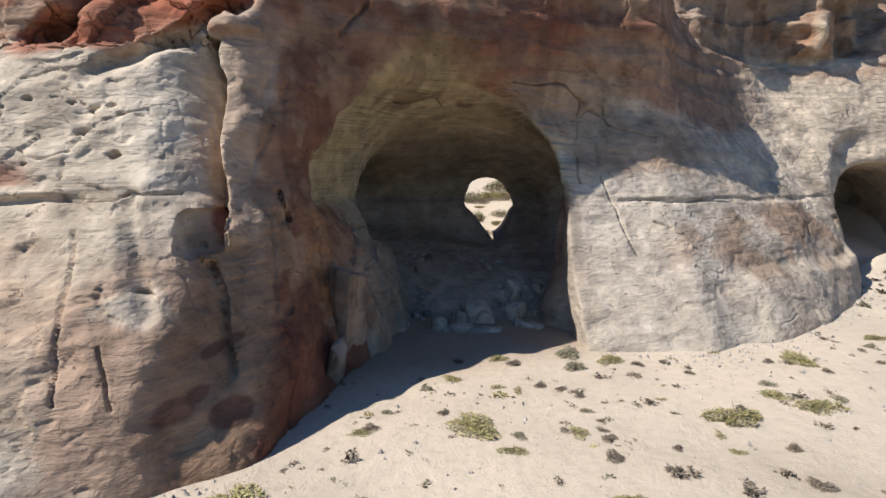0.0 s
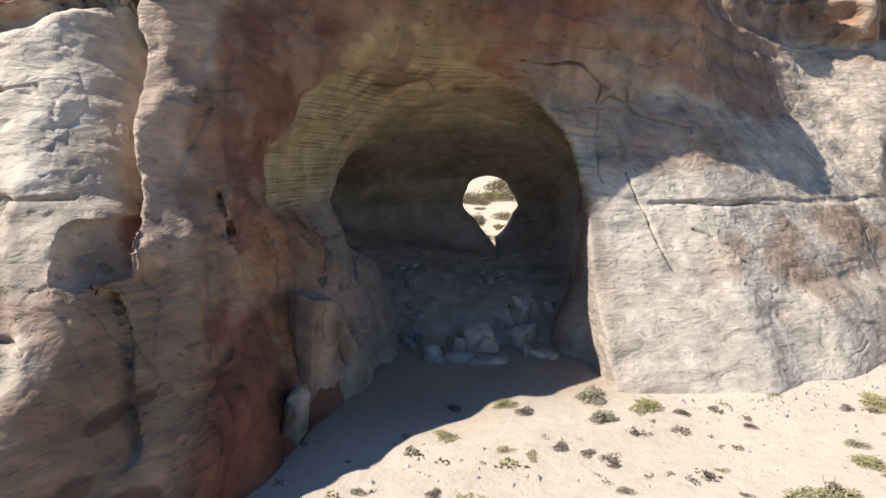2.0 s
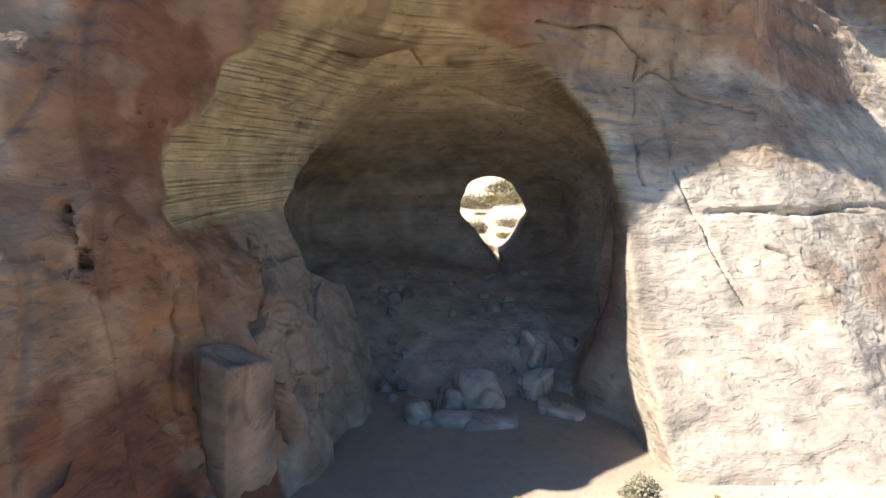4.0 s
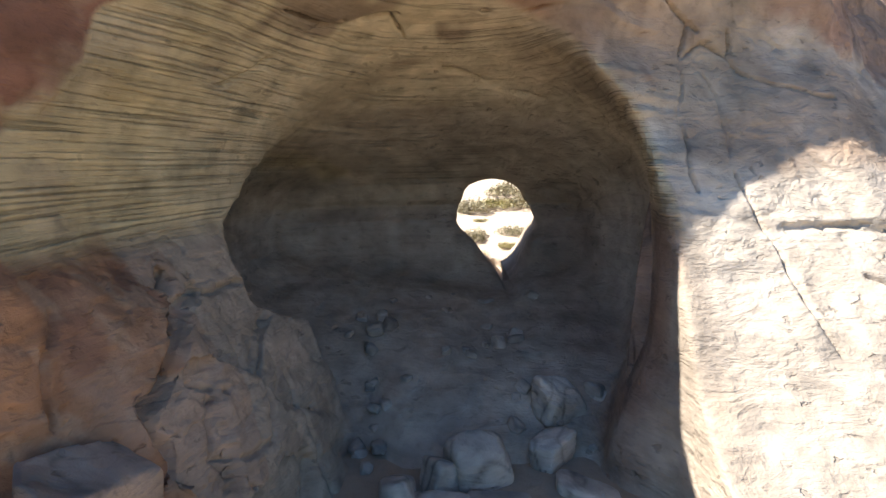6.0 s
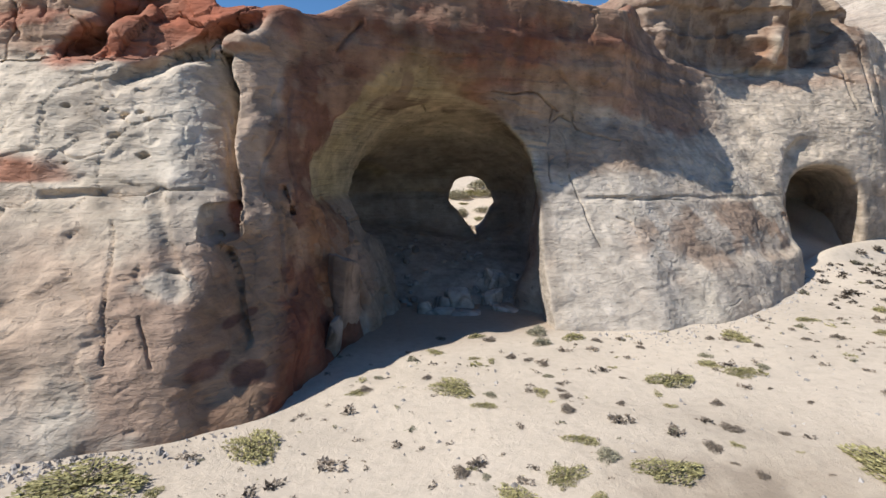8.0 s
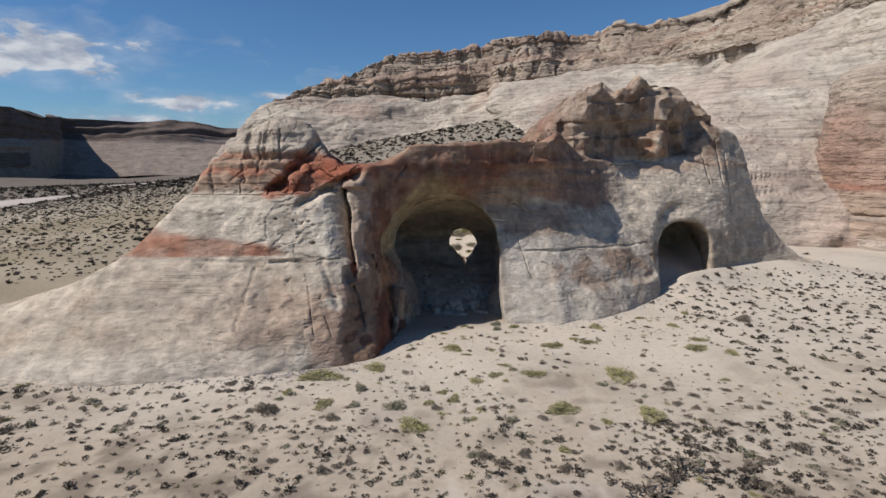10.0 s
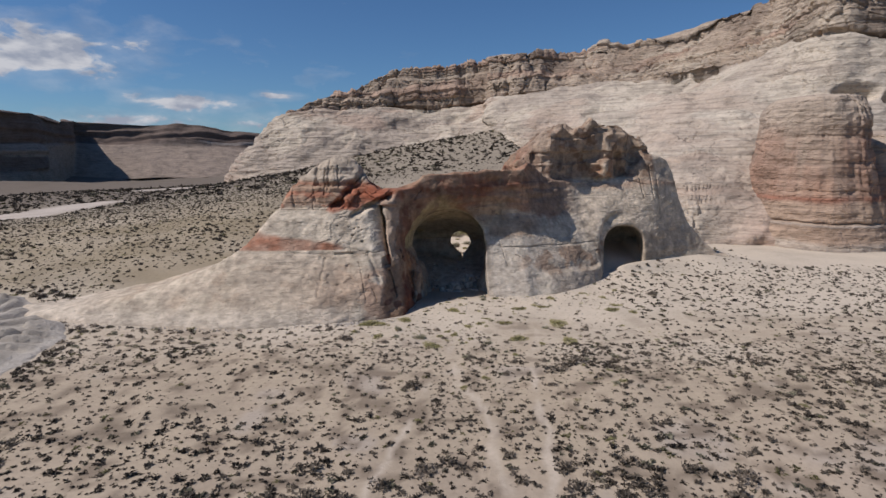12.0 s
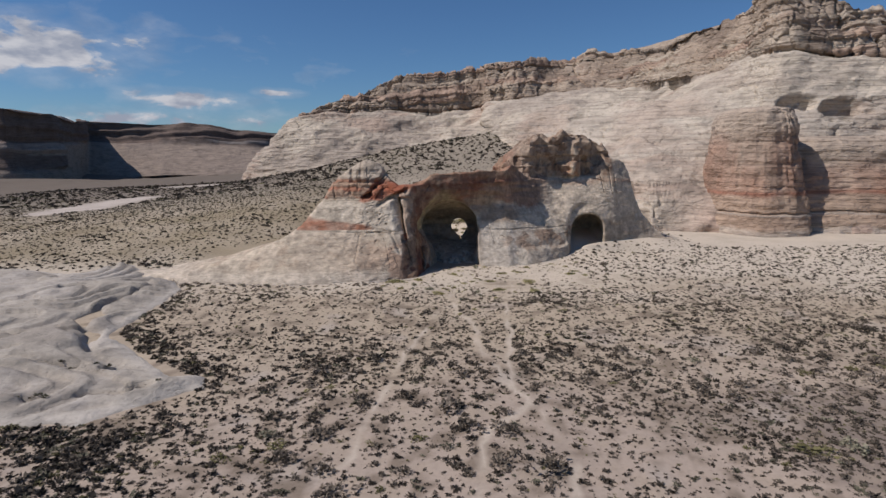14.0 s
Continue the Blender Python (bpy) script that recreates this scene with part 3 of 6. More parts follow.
def formation_field(X, Y, Z):
    keys = np.array(sorted(FACE))
    rows = np.array([FACE[k] for k in keys])
    at_x = np.stack([np.interp(X, keys, rows[:, i]) for i in range(len(HEIGHTS))], 1)
    face = np.stack([np.interp(Z, HEIGHTS, r) for r in at_x])
    xx, zz = np.meshgrid(X, Z, indexing="ij")
    # soften the joins between the sections
    for _ in range(14):
        face[1:-1] = (face[:-2] + 2 * face[1:-1] + face[2:]) / 4
        face[:, 1:-1] = (face[:, :-2] + 2 * face[:, 1:-1] + face[:, 2:]) / 4
    # the deep cleft beside the column, its niche, and the shelf under the upper red band
    cleft = -7.6 - 0.15 * (zz - 7) + 0.05 * np.sin(1.9 * zz)
    face = face + 1.5 * bump_at(xx, cleft, 0.2) * step(6.6, 7.2, zz) * step(14.6, 13.4, zz)
    face = face + 2.0 * np.clip((xx - cleft + 2.0) / 2.0, 0, 1) ** 1.4 * (xx < cleft) * step(6.9, 7.6, zz) * step(13.6, 12.6, zz)
    face = face + 1.1 * step(0.52, 0.40, np.abs(xx + 7.72 + 0.15 * (zz - 6.5))) * step(5.6, 5.75, zz - 0.35 * np.abs(xx + 7.7)) * step(7.0, 6.9, zz)
    face = face - 0.35 * bump_at(xx, -7.1, 0.4) * (bump_at(zz, 10.0, 0.5) + 0.5 * bump_at(zz, 7.2, 0.45)) + 0.25 * bump_at(xx, -7.1, 0.3) * bump_at(zz, 8.6, 0.6)
    face = face + 0.45 * np.exp(-(line_distance(xx, zz, (-10.0, 7.4), (-8.4, 4.2)) / 0.22) ** 2) + 0.25 * step(0, 0.5, line_distance(xx, zz, (-10.0, 7.4), (-8.4, 4.2))) * step(1.5, 0.5, xx + 9.4 + 0.5 * (zz - 6)) * step(-0.4, 0.2, xx + 9.4 + 0.5 * (zz - 6)) * step(3.6, 4.6, zz) * step(7.4, 7.0, zz)
    for a, b, deep, wide in (((-6.1, 7.4), (-5.8, 6.4), 0.7, 0.10), ((-5.8, 6.4), (-5.5, 5.1), 0.6, 0.09), ((-5.5, 5.1), (-5.3, 3.4), 0.35, 0.08), ((-7.9, 5.8), (-7.35, 5.2), 0.4, 0.09), ((-7.35, 5.2), (-6.45, 2.2), 0.5, 0.11)):
        face = face + deep * np.exp(-(line_distance(xx + 0.04 * np.sin(2.6 * zz), zz, a, b) / wide) ** 2)
    # the pale pedestal under the column and the worn neck above it
    face = face - 0.55 * bump_at(xx, -6.95, 0.5) * bump_at(zz, 6.35, 0.5) + 0.55 * bump_at(xx, -6.3, 0.7) * bump_at(zz, 7.9, 0.7)
    face = face + 1.5 * bump_at(xx, -14.8 + 0.82 * (zz - 13.1), 0.5) * step(12.8, 13.5, zz)
    face = face + 1.0 * bump_at(zz, 12.1 + (xx + 12.3) / 2.0, 0.35) * step(-13.0, -12.0, xx) * step(-6.6, -7.4, xx)
    face = face + 0.5 * bump_at(xx, -17.4, 0.25) * step(13.4, 14, zz) + 0.4 * bump_at(xx, -15.7, 0.25) * step(15, 16, zz)
    # a long slot in the lower wall, and the apron under it
    face = face + 0.22 * bump_at(zz, 6.4 - 0.03 * (xx - 9) + 0.05 * np.sin(1.3 * xx), 0.08) * step(8.9, 9.4, xx) * step(27, 24, xx)
    face = face - 0.7 * step(3.0, 2.3, zz + 0.3 * fbm(xx, 0 * xx, zz, 2.4, 2, 19)) * step(13.5, 16, xx) * step(27, 25.5, xx)
    face = face + 0.11 * bump_at(zz, 7.55 + 0.12 * np.sin(0.5 * xx), 0.13) * step(-28, -26, xx) * step(-8.8, -9.8, xx)
    calm = (0.35 + 0.65 * step(-24, -14, xx)) * (1 - 0.6 * step(-10.5, -9, xx) * step(-3.5, -5, xx) * step(9, 7, zz)) * (1 - 0.6 * step(21, 23, xx) * step(17, 15.5, zz)) * (1 - 0.6 * step(6, 7, xx) * step(21, 17, xx) * step(11.5, 10, zz)) * (1 - 0.5 * step(-5, -3, xx) * step(16, 13, xx) * step(10, 12, zz))
    face = face + (0.45 * fbm(xx, 0 * xx, zz, 5.5, 2, 11) + 0.16 * fbm(xx, 0 * xx, zz * 1.4, 2.0, 2, 12)) * calm
    x3, y3, z3 = X[:, None, None], Y[None, :, None], Z[None, None, :]
    f = (face[:, None, :] - y3).astype(np.float32) * np.float32(0.8)
    xy = np.meshgrid(X, Y, indexing="ij")
    crest = np.interp(X, CREST_X, CREST_Z)
    for _ in range(4):
        crest[1:-1] = (crest[:-2] + 2 * crest[1:-1] + crest[2:]) / 4
    crest_y = np.interp(X, (-60, -30, -5, 12, 22, 45), (22, 24, 26, 29, 45, 48))
    top = crest[:, None] - 0.22 * np.maximum(xy[1] - crest_y[:, None], 0) + (0.6 * fbm(xy[0], xy[1], 0 * xy[0], 4.5, 3, 14)) * (0.3 + 0.7 * step(-26, -18, xy[0]))
    f = smax(f, ((z3 - top[:, :, None]) * 0.8).astype(np.float32), np.float32(0.7))
    back = np.interp(X, (-60, -25, 0, 8, 20, 52), (26, 36, 43.0, 43.5, 56, 66))
    f = smax(f, ((y3 - back[:, None, None] + 0.5 * z3 - 2.5) * 0.8).astype(np.float32), np.float32(2.0))

    # the knob
    k_top, k_face = np.interp(X, KNOB_X, KNOB_Z), np.interp(X, KNOB_X, KNOB_Y)
    ribs = 1.3 * fbm(xx, 0 * xx, zz * 0.45, 4.2, 3, 13) + 0.8 * np.abs(fbm(xx, 0 * xx, zz * 0.8, 2.0, 2, 18)) + 0.25 * np.sign(vnoise(xx * 0.1, 0 * xx, zz * 0.9, 19))
    k_lean = np.interp(X, (16, 18.5, 32.5, 34.5), (0.5, -0.17, -0.17, 0.35))
    k_f = k_face[:, None] + k_lean[:, None] * np.clip(zz - 16, 0, 8) + ribs
    # a boulder caught at its foot, and the slot beside it
    k_f = k_f - 0.8 * step(2.0, 1.0, np.abs(xx - 27.4 + 0.3 * fbm(xx, 0 * xx, zz, 1.5, 2, 17))) * step(19.0, 18.4, zz + 0.25 * (xx - 27)) + 1.8 * bump_at(xx, 31.6, 0.8) * step(21, 19.5, zz)
    k_f = k_f + 0.9 * bump_at(zz, 15.5, 0.2) * step(15, 17, xx) * step(26, 24, xx)
    knob = np.maximum((k_f[:, None, :] - y3) * 0.8, (x3 - 40.5) * 0.8).astype(np.float32)
    lumps = k_top[:, None] + 1.2 * fbm(xy[0], xy[1], 0 * xy[0], 2.2, 3, 15) - 0.25 * np.maximum(xy[1] - 50, 0)
    knob = smax(knob, ((z3 - lumps[:, :, None]) * 0.8).astype(np.float32), np.float32(0.9))
    knob = np.maximum(knob, ((11 - x3) + 0 * y3 + 0 * z3).astype(np.float32))
    knob = smax(knob, (y3 - 58 + 0.4 * (z3 - 16)).astype(np.float32) + 0 * knob, np.float32(1.5))
    f = smin(f, knob, np.float32(0.5))

    # large cave, worked out only where it lies
    cx, cy, cz = (X > -11) & (X < 9.5), Y < 44, Z < 17
    xs, ys, zs = X[cx], Y[cy], Z[cz]
    x3, y3, z3 = xs[:, None, None].astype(np.float32), ys[None, :, None].astype(np.float32), zs[None, None, :].astype(np.float32)
    roof = np.interp(ys, CAVE_Y, CAVE_TOP)
    yy, z2 = np.meshgrid(ys, zs, indexing="ij")
    left, right = cave_left(yy, z2), cave_right(yy, z2)
    # the wall under the ledge is broken into blocks
    torn = step(0.0, 0.3, yy - 23.5 - 1.3 * step(3.9, 4.4, z2)) * step(31, 30, yy) * step(6.3, 5.6, z2)
    warp = 0.3 * fbm(yy, 0 * yy, z2, 2.2, 2, 20)
    gap, who = cells(yy + warp, 0 * yy, z2 * 0.85 + 0.25 * yy - warp, 2.0, 21)
    left = left + torn * (0.22 * who - 0.08 * step(0.10, 0.0, gap)) + 0.18 * fbm(yy, 0 * yy, z2, 2.5, 2, 16) * step(8, 6, z2) * (1 - 0.6 * torn)
    wy, wz = yy + 0.10 * np.sin(3.1 * z2) + 0.05 * np.sin(7.3 * z2), z2 + 0.08 * np.sin(2.7 * yy)
    for p0, p1, deep in STACK_JOINTS:
        left = left - 0.75 * deep * np.exp(-(line_distance(wy, wz, p0, p1) / 0.14) ** 4)
    mid, wide = (left + right) / 2, (right - left) / 2
    sill = 6.0
    rise = np.maximum(z2 - sill, 0) / np.maximum(roof[:, None] - sill, 0.5)
    q = (np.abs((x3 - mid[None].astype(np.float32)) / wide[None].astype(np.float32)) ** 2.1 + rise[None].astype(np.float32) ** 2.1) ** (1 / 2.1)
    hole = (q - 1) * np.minimum(wide, 5.0)[None].astype(np.float32)
    hole = smin(hole, ((hollow_depth(x3, y3, z3) - 1) * 2.2).astype(np.float32), (0.12 + 1.8 * step(30, 34, y3)).astype(np.float32))
    hole = smax(hole, (cave_floor(x3, y3) + 0.12 * fbm(x3 + 0 * y3, y3 + 0 * x3, 0 * x3 + 0 * y3, 1.6, 3, 22) - z3).astype(np.float32), 0.6)
    hole = smax(hole, y3 - 38.6 + 0.45 * step(6.1, 5.6, z3) - 0.25 * np.exp(-((z3 - 6.3) / 0.15) ** 2), 1.2)
    # the window through its back wall: round above, a notch below
    wz = z3 - 5.6
    wx = x3 - 3.3 + np.minimum(wz, 0) * 0.10 + 0.12 * np.maximum(wz, 0)
    drop = np.clip(1 + wz / 2.6, 0.03, 1)
    span = np.where(wx < 0, 1.62 * np.where(wz < 0, drop ** 0.95, 1.0), 1.55 * np.where(wz < 0, drop ** 0.55, 1.0))
    narrow = span * (1 + 0.10 * np.maximum(y3 - 39, 0)) * (1 + 0.12 * vnoise(zs * 1.7, zs * 0, zs * 0, 5)[None, None, :])
    win = (np.sqrt((wx / narrow) ** 2 + (np.maximum(wz, 0) / (1.75 + 0.1 * np.maximum(y3 - 39, 0))) ** 2) - 1) * 1.2
    win = np.maximum(win, np.maximum(-(wz + 2.6 + 0.3 * np.maximum(y3 - 38.5, 0)), 36 - y3))
    hole = smin(hole, win.astype(np.float32), 0.7)
    box = np.ix_(cx, cy, cz)
    flare = (0.25 + 1.5 * step(6.5, 8.5, z3) * step(5.0, 2.5, x3) * (0.25 + 0.75 * step(-6.2, -3.4, x3)) + 0.4 * step(8, 9.5, z3)).astype(np.float32)
    f[box] = smax(f[box], -hole.astype(np.float32), flare + 0 * f[box])

    # small cave
    cx, cy, cz = (X > 22) & (X < 42), (Y > 30) & (Y < 56), Z < 13
    x3, y3, z3 = X[cx][:, None, None], Y[cy][None, :, None], Z[cz][None, None, :]
    sx, sz = (x3 - 31.0 - 0.25 * (y3 - 38)) / 3.55, np.maximum(z3 - 3.8, 0) / (4.5 - 0.12 * np.maximum(y3 - 38, 0))
    small = ((np.abs(sx) ** 2.4 + np.abs(sz) ** 2.4) ** (1 / 2.4) - 1) * 3.0
    # its hood leans out over the mouth
    hood = ((np.abs((x3 - 30.9) / 4.5) ** 2.2 + np.abs(np.maximum(z3 - 3.5, 0) / 6.6) ** 2.2) ** (1 / 2.2) - 1) * 3.5
    hood = smax(hood, y3 - 36.3 - 0.72 * (z3 - 3), 0.8)
    small = smin(small, hood, 0.8)
    small = smax(small, y3 - 52 + 0 * z3, 2.0)
    box = np.ix_(cx, cy, cz)
    f[box] = smax(f[box], -small.astype(np.float32), np.float32(0.6))
    return f


# long joints in the faces, as lines of x and z on the front with their depth
JOINTS = (
    ((-11.3, 6.6), (-10.5, 4.4), 0.2), ((-10.5, 4.4), (-10.05, 2.4), 0.2), ((-14.3, 7.5), (-8.6, 7.55), 0.25), ((-15.5, 7.0), (-15.9, 3.0), 0.2), ((-12.7, 6.0), (-12.4, 6.3), 0.2),
    ((-6.9, 3.9), (-6.45, 2.0), 0.05),
    ((-9.3, 3.6), (-8.7, 2.2), 0.15), ((-8.9, 4.9), (-8.2, 4.6), 0.15), ((-3.2, 14.4), (1.4, 13.9), 0.12), ((1.4, 13.9), (4.2, 14.2), 0.12), ((5.2, 13.2), (8.6, 13.0), 0.12), ((9.4, 12.3), (13.5, 12.0), 0.12), ((12.2, 11.2), (13.6, 10.4), 0.12),
    ((8.3, 7.7), (8.8, 6.1), 0.35), ((8.8, 6.1), (9.1, 4.9), 0.5), ((9.1, 4.9), (9.5, 3.9), 0.3), ((11.1, 5.9), (11.8, 4.1), 0.04),
)
LEDGES = (
    ((10.2, 6.35), (14.7, 6.15), 0.4), ((14.7, 6.15), (22, 5.9), 0.2), ((10.7, 5.3), (11.5, 5.0), 0.3), 
    ((-3.0, 15.3), (-4.1, 13.7), 0.4), ((10.7, 15.3), (11.8, 13.4), 0.3), ((7.8, 13.6), (8.8, 12.6), 0.3), ((15.5, 12.2), (18.5, 9.8), 0.2), ((-16.4, 18.3), (-16.2, 14.6), 0.35), ((-14.6, 18.6), (-14.3, 15.6), 0.3),
    ((35.2, 17.6), (35.9, 12.6), 0.5), ((37.4, 18.3), (37.9, 12.2), 0.5), ((38.8, 16.5), (39.1, 9.0), 0.45), ((33.2, 15.9), (36.2, 14.9), 0.3), ((16.1, 14.8), (26.6, 15.3), 0.35),
)


def joint_depth(x, z, n):
    d = np.zeros(len(x))
    wx, wz = x + 0.03 * np.sin(z * 1.9) + 0.015 * np.sin(z * 6.7 + x), z + 0.03 * np.sin(2.1 * x)
    wide = np.where((x > -11.5) & (x < 20) & (z < 13), 0.038, 0.075)
    for a, b, deep in JOINTS + LEDGES:
        d = np.maximum(d, np.minimum(deep, 0.2 + 4 * (wide - 0.038)) * np.exp(-(line_distance(wx, wz, a, b) / wide) ** 2))
    return d


# cracks of the vault and of the corner beside it, as lines through the rock
VAULT_CRACKS = (
    ((-3.0, 29.0, 10.7), (-2.6, 29.0, 11.0), (-2.0, 29.0, 11.3), (-1.3, 29.2, 11.5)),
    ((-4.3, 27.3, 9.4), (-4.0, 27.5, 9.8), (-3.9, 27.9, 9.9), (-3.1, 28.9, 10.6)),
    ((-3.0, 30.4, 10.3), (-2.3, 30.5, 10.7)), ((-0.3, 29.5, 11.7), (-0.1, 30.6, 11.5)),
    ((1.1, 32.4, 10.9), (2.1, 32.9, 10.7), (3.2, 33.2, 10.3), (4.3, 33.4, 10.0)),
    ((-2.5, 27.7, 11.3), (-1.5, 29.3, 11.4), (-0.1, 29.5, 11.7)), ((2.0, 29.6, 11.8), (4.0, 29.1, 11.7)),
)
CORNER_CRACKS = (
    ((7.4, 30.5, 10.7), (7.05, 29.6, 9.2), (7.1, 28.4, 7.4)), ((7.4, 30.5, 10.7), (8.0, 30.7, 11.1), (8.9, 30.9, 10.8), (9.2, 30.7, 10.4), (10.1, 30.7, 10.0)),
    ((8.0, 30.5, 10.3), (8.2, 30.2, 9.7), (8.3, 29.7, 8.9), (8.2, 29.1, 7.9)), ((7.5, 30.5, 11.6), (7.4, 30.5, 10.7)), ((8.7, 30.9, 11.5), (8.9, 30.9, 10.8)),
    ((10.1, 30.7, 10.0), (11.8, 30.7, 9.7)), ((3.6, 28.6, 12.3), (6.6, 30.0, 12.4), (7.8, 30.5, 11.4)),
)


def vault_joints(x, y, z):
    d = np.zeros(len(x))
    wx, wz = x + 0.06 * np.sin(3.3 * z + 2.0 * y), z + 0.06 * np.sin(2.9 * x)
    for k, line in enumerate(VAULT_CRACKS + CORNER_CRACKS):
        for a, b in zip(line, line[1:]):
            v = np.array((b[0] - a[0], 0.35 * (b[1] - a[1]), b[2] - a[2]))
            q = np.stack([wx - a[0], 0.35 * (y - a[1]), wz - a[2]], 1)
            t = np.clip(q @ v / (v @ v), 0, 1)
            r = np.linalg.norm(q - t[:, None] * v, axis=1)
            d = np.maximum(d, (0.24 + 0.08 * (k % 3)) * np.exp(-(r / 0.038) ** 2))
    return d


def formation_colours(p, n):
    x, y, z = p.T
    w = 0.9 * fbm(x, y, z, 5, 3, 41) + 0.35 * fbm(x, y, z, 1.3, 2, 42)
    w2 = fbm(x, y, z * 1.5, 2.2, 3, 43)
    streak = fbm(x, y, z * 0.12, 1.1, 3, 44)
    ragged = fbm(x, y, z * 1.6, 0.8, 4, 45, 0.6)
    w, w2 = w + 0.22 * ragged, w2 + 0.30 * ragged
    col = np.tile(np.array((0.44, 0.365, 0.285)), (len(p), 1))
    col = paint(col, (0.52, 0.443, 0.345), step(-0.3, 0.7, w))
    col = paint(col, (0.37, 0.285, 0.21), step(0.1, 0.9, w2) * 0.6)
    col = paint(col, (0.37, 0.255, 0.18), (0.6 * step(-20, -12, x) + 0.55 * step(-11.5, -9.5, x)) * step(-5, -7, x) * step(6.8, 5, z + 0.5 * w) * 0.85 * step(-1.3, 0.1, w2 + streak))
    # red bands of the dome
    dome = step(-6, -8.5, x)
    col = paint(col, (0.37, 0.25, 0.175), step(16.9, 16.2, z + 0.4 * w) * step(12.9, 13.8, z + 0.5 * w) * dome * 0.9)
    col = paint(col, (0.41, 0.345, 0.275), step(16.0, 16.8, z + 0.4 * w) * dome * 0.9)
    col = paint(col, (0.57, 0.495, 0.395), dome * step(-8.6, -9.6, x) * step(7.2, 8.2, z) * step(13.2, 12.4, z + 0.4 * w) * (0.5 + 0.35 * step(-0.4, 0.4, w2)))
    band = step(13.0, 13.5, z + 0.7 * w2) * step(16.9, 15.2, z + 0.8 * w)
    col = paint(col, (0.33, 0.15, 0.095), band * dome * step(0.0, 0.6, np.sin(z * 4.4 + 2.4 * w) + 0.8 * w2) * 0.85)
    col = paint(col, (0.28, 0.095, 0.052), step(-0.3, 0.2, x + 15.6 - 0.82 * (z - 13.1)) * step(-4.5, -6.8, x) * step(-0.3, 0.2, z + 0.35 * w2 - 12.55 - np.maximum(x + 12.3, 0) / 2.4) * step(17, 15.6, z) * (0.8 + 0.25 * w2))
    col = paint(col, (0.34, 0.165, 0.105), step(7.75, 7.95, z) * step(9.9, 9.3, z + 0.35 * w + 0.13 * (x + 22)) * step(-12.6, -14, x) * (0.8 + 0.3 * w2))
    # brow and varnish over the arch
    brow = step(-7.6, -5.5, x) * step(27, 14, x) * step(10.6, 11.5, z - 1.0 * step(7, 9, x) * step(17, 14, x) + 0.6 * w + 0.04 * np.abs(x - 2) + 0.3 * streak)
    col = paint(col, (0.285, 0.17, 0.108), brow * 0.94)
    col = paint(col, (0.265, 0.115, 0.07), brow * step(-0.1, 0.7, w + 0.5 * w2) * 0.85)
    col = paint(col, (0.17, 0.062, 0.036), brow * bump_at(z + 0.5 * w2, 15.2 + 0.03 * x, 0.7) * 0.7)
    col = paint(col, (0.29, 0.20, 0.13), brow * bump_at(z + 0.4 * w2, 13.4 + 0.02 * x, 0.35) * 0.7)
    col = paint(col, (0.30, 0.215, 0.145), brow * step(0.4, 0.9, -w + 0.6 * streak) * 0.6)
    col = paint(col, (0.38, 0.25, 0.175), brow * step(7, 10, x + 0.6 * w) * step(20, 16, x) * step(15.5, 13.5, z + 0.6 * w2) * (0.4 + 0.3 * w2))
    knob_y = np.interp(x, KNOB_X, KNOB_Y)
    knob = step(14, 17, x) * step(39, 38, x) * step(-2.2, -0.6, y - knob_y) * step(15.6, 16.4, z)
    col = paint(col, (0.33, 0.25, 0.185), knob * 0.9)
    col = paint(col, (0.20, 0.13, 0.09), knob * step(0.0, 0.5, w2 + 0.5 * streak) * 0.8)
    col = paint(col, (0.36, 0.21, 0.13), bump_at(x, 28.5, 2) * bump_at(z, 17.4, 1.6) * step(-2.2, -0.6, y - knob_y))
    col = paint(col, (0.26, 0.18, 0.13), step(12, 15, x) * step(22, 19.5, x) * step(9.6, 12, z + 0.6 * w) * (1 - knob) * 0.8)
    col = paint(col, (0.55, 0.465, 0.365), step(19.5, 22.5, x - 0.25 * (z - 8)) * (1 - knob) * step(6.2, 7.4, z) * (0.65 + 0.3 * step(-0.6, 0.3, w)))
    col = paint(col, (0.40, 0.28, 0.20), step(23, 25, x) * (1 - knob) * bump_at(z + 0.4 * w, 14.9, 0.55) * 0.8)
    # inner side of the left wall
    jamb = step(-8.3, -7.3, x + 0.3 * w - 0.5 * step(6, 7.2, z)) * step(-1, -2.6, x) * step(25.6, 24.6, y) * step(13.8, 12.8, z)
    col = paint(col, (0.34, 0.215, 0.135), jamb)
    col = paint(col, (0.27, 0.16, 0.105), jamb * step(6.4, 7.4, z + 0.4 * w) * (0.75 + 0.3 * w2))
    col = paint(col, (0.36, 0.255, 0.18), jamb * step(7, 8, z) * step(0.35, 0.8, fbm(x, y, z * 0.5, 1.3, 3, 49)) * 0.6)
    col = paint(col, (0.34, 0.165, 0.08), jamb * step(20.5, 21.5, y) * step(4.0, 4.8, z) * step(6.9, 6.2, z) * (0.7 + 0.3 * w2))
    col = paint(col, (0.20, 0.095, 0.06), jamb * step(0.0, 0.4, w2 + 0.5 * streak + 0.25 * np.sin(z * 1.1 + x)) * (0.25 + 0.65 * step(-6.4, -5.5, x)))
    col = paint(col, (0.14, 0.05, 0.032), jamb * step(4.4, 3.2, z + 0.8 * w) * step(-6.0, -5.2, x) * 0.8)
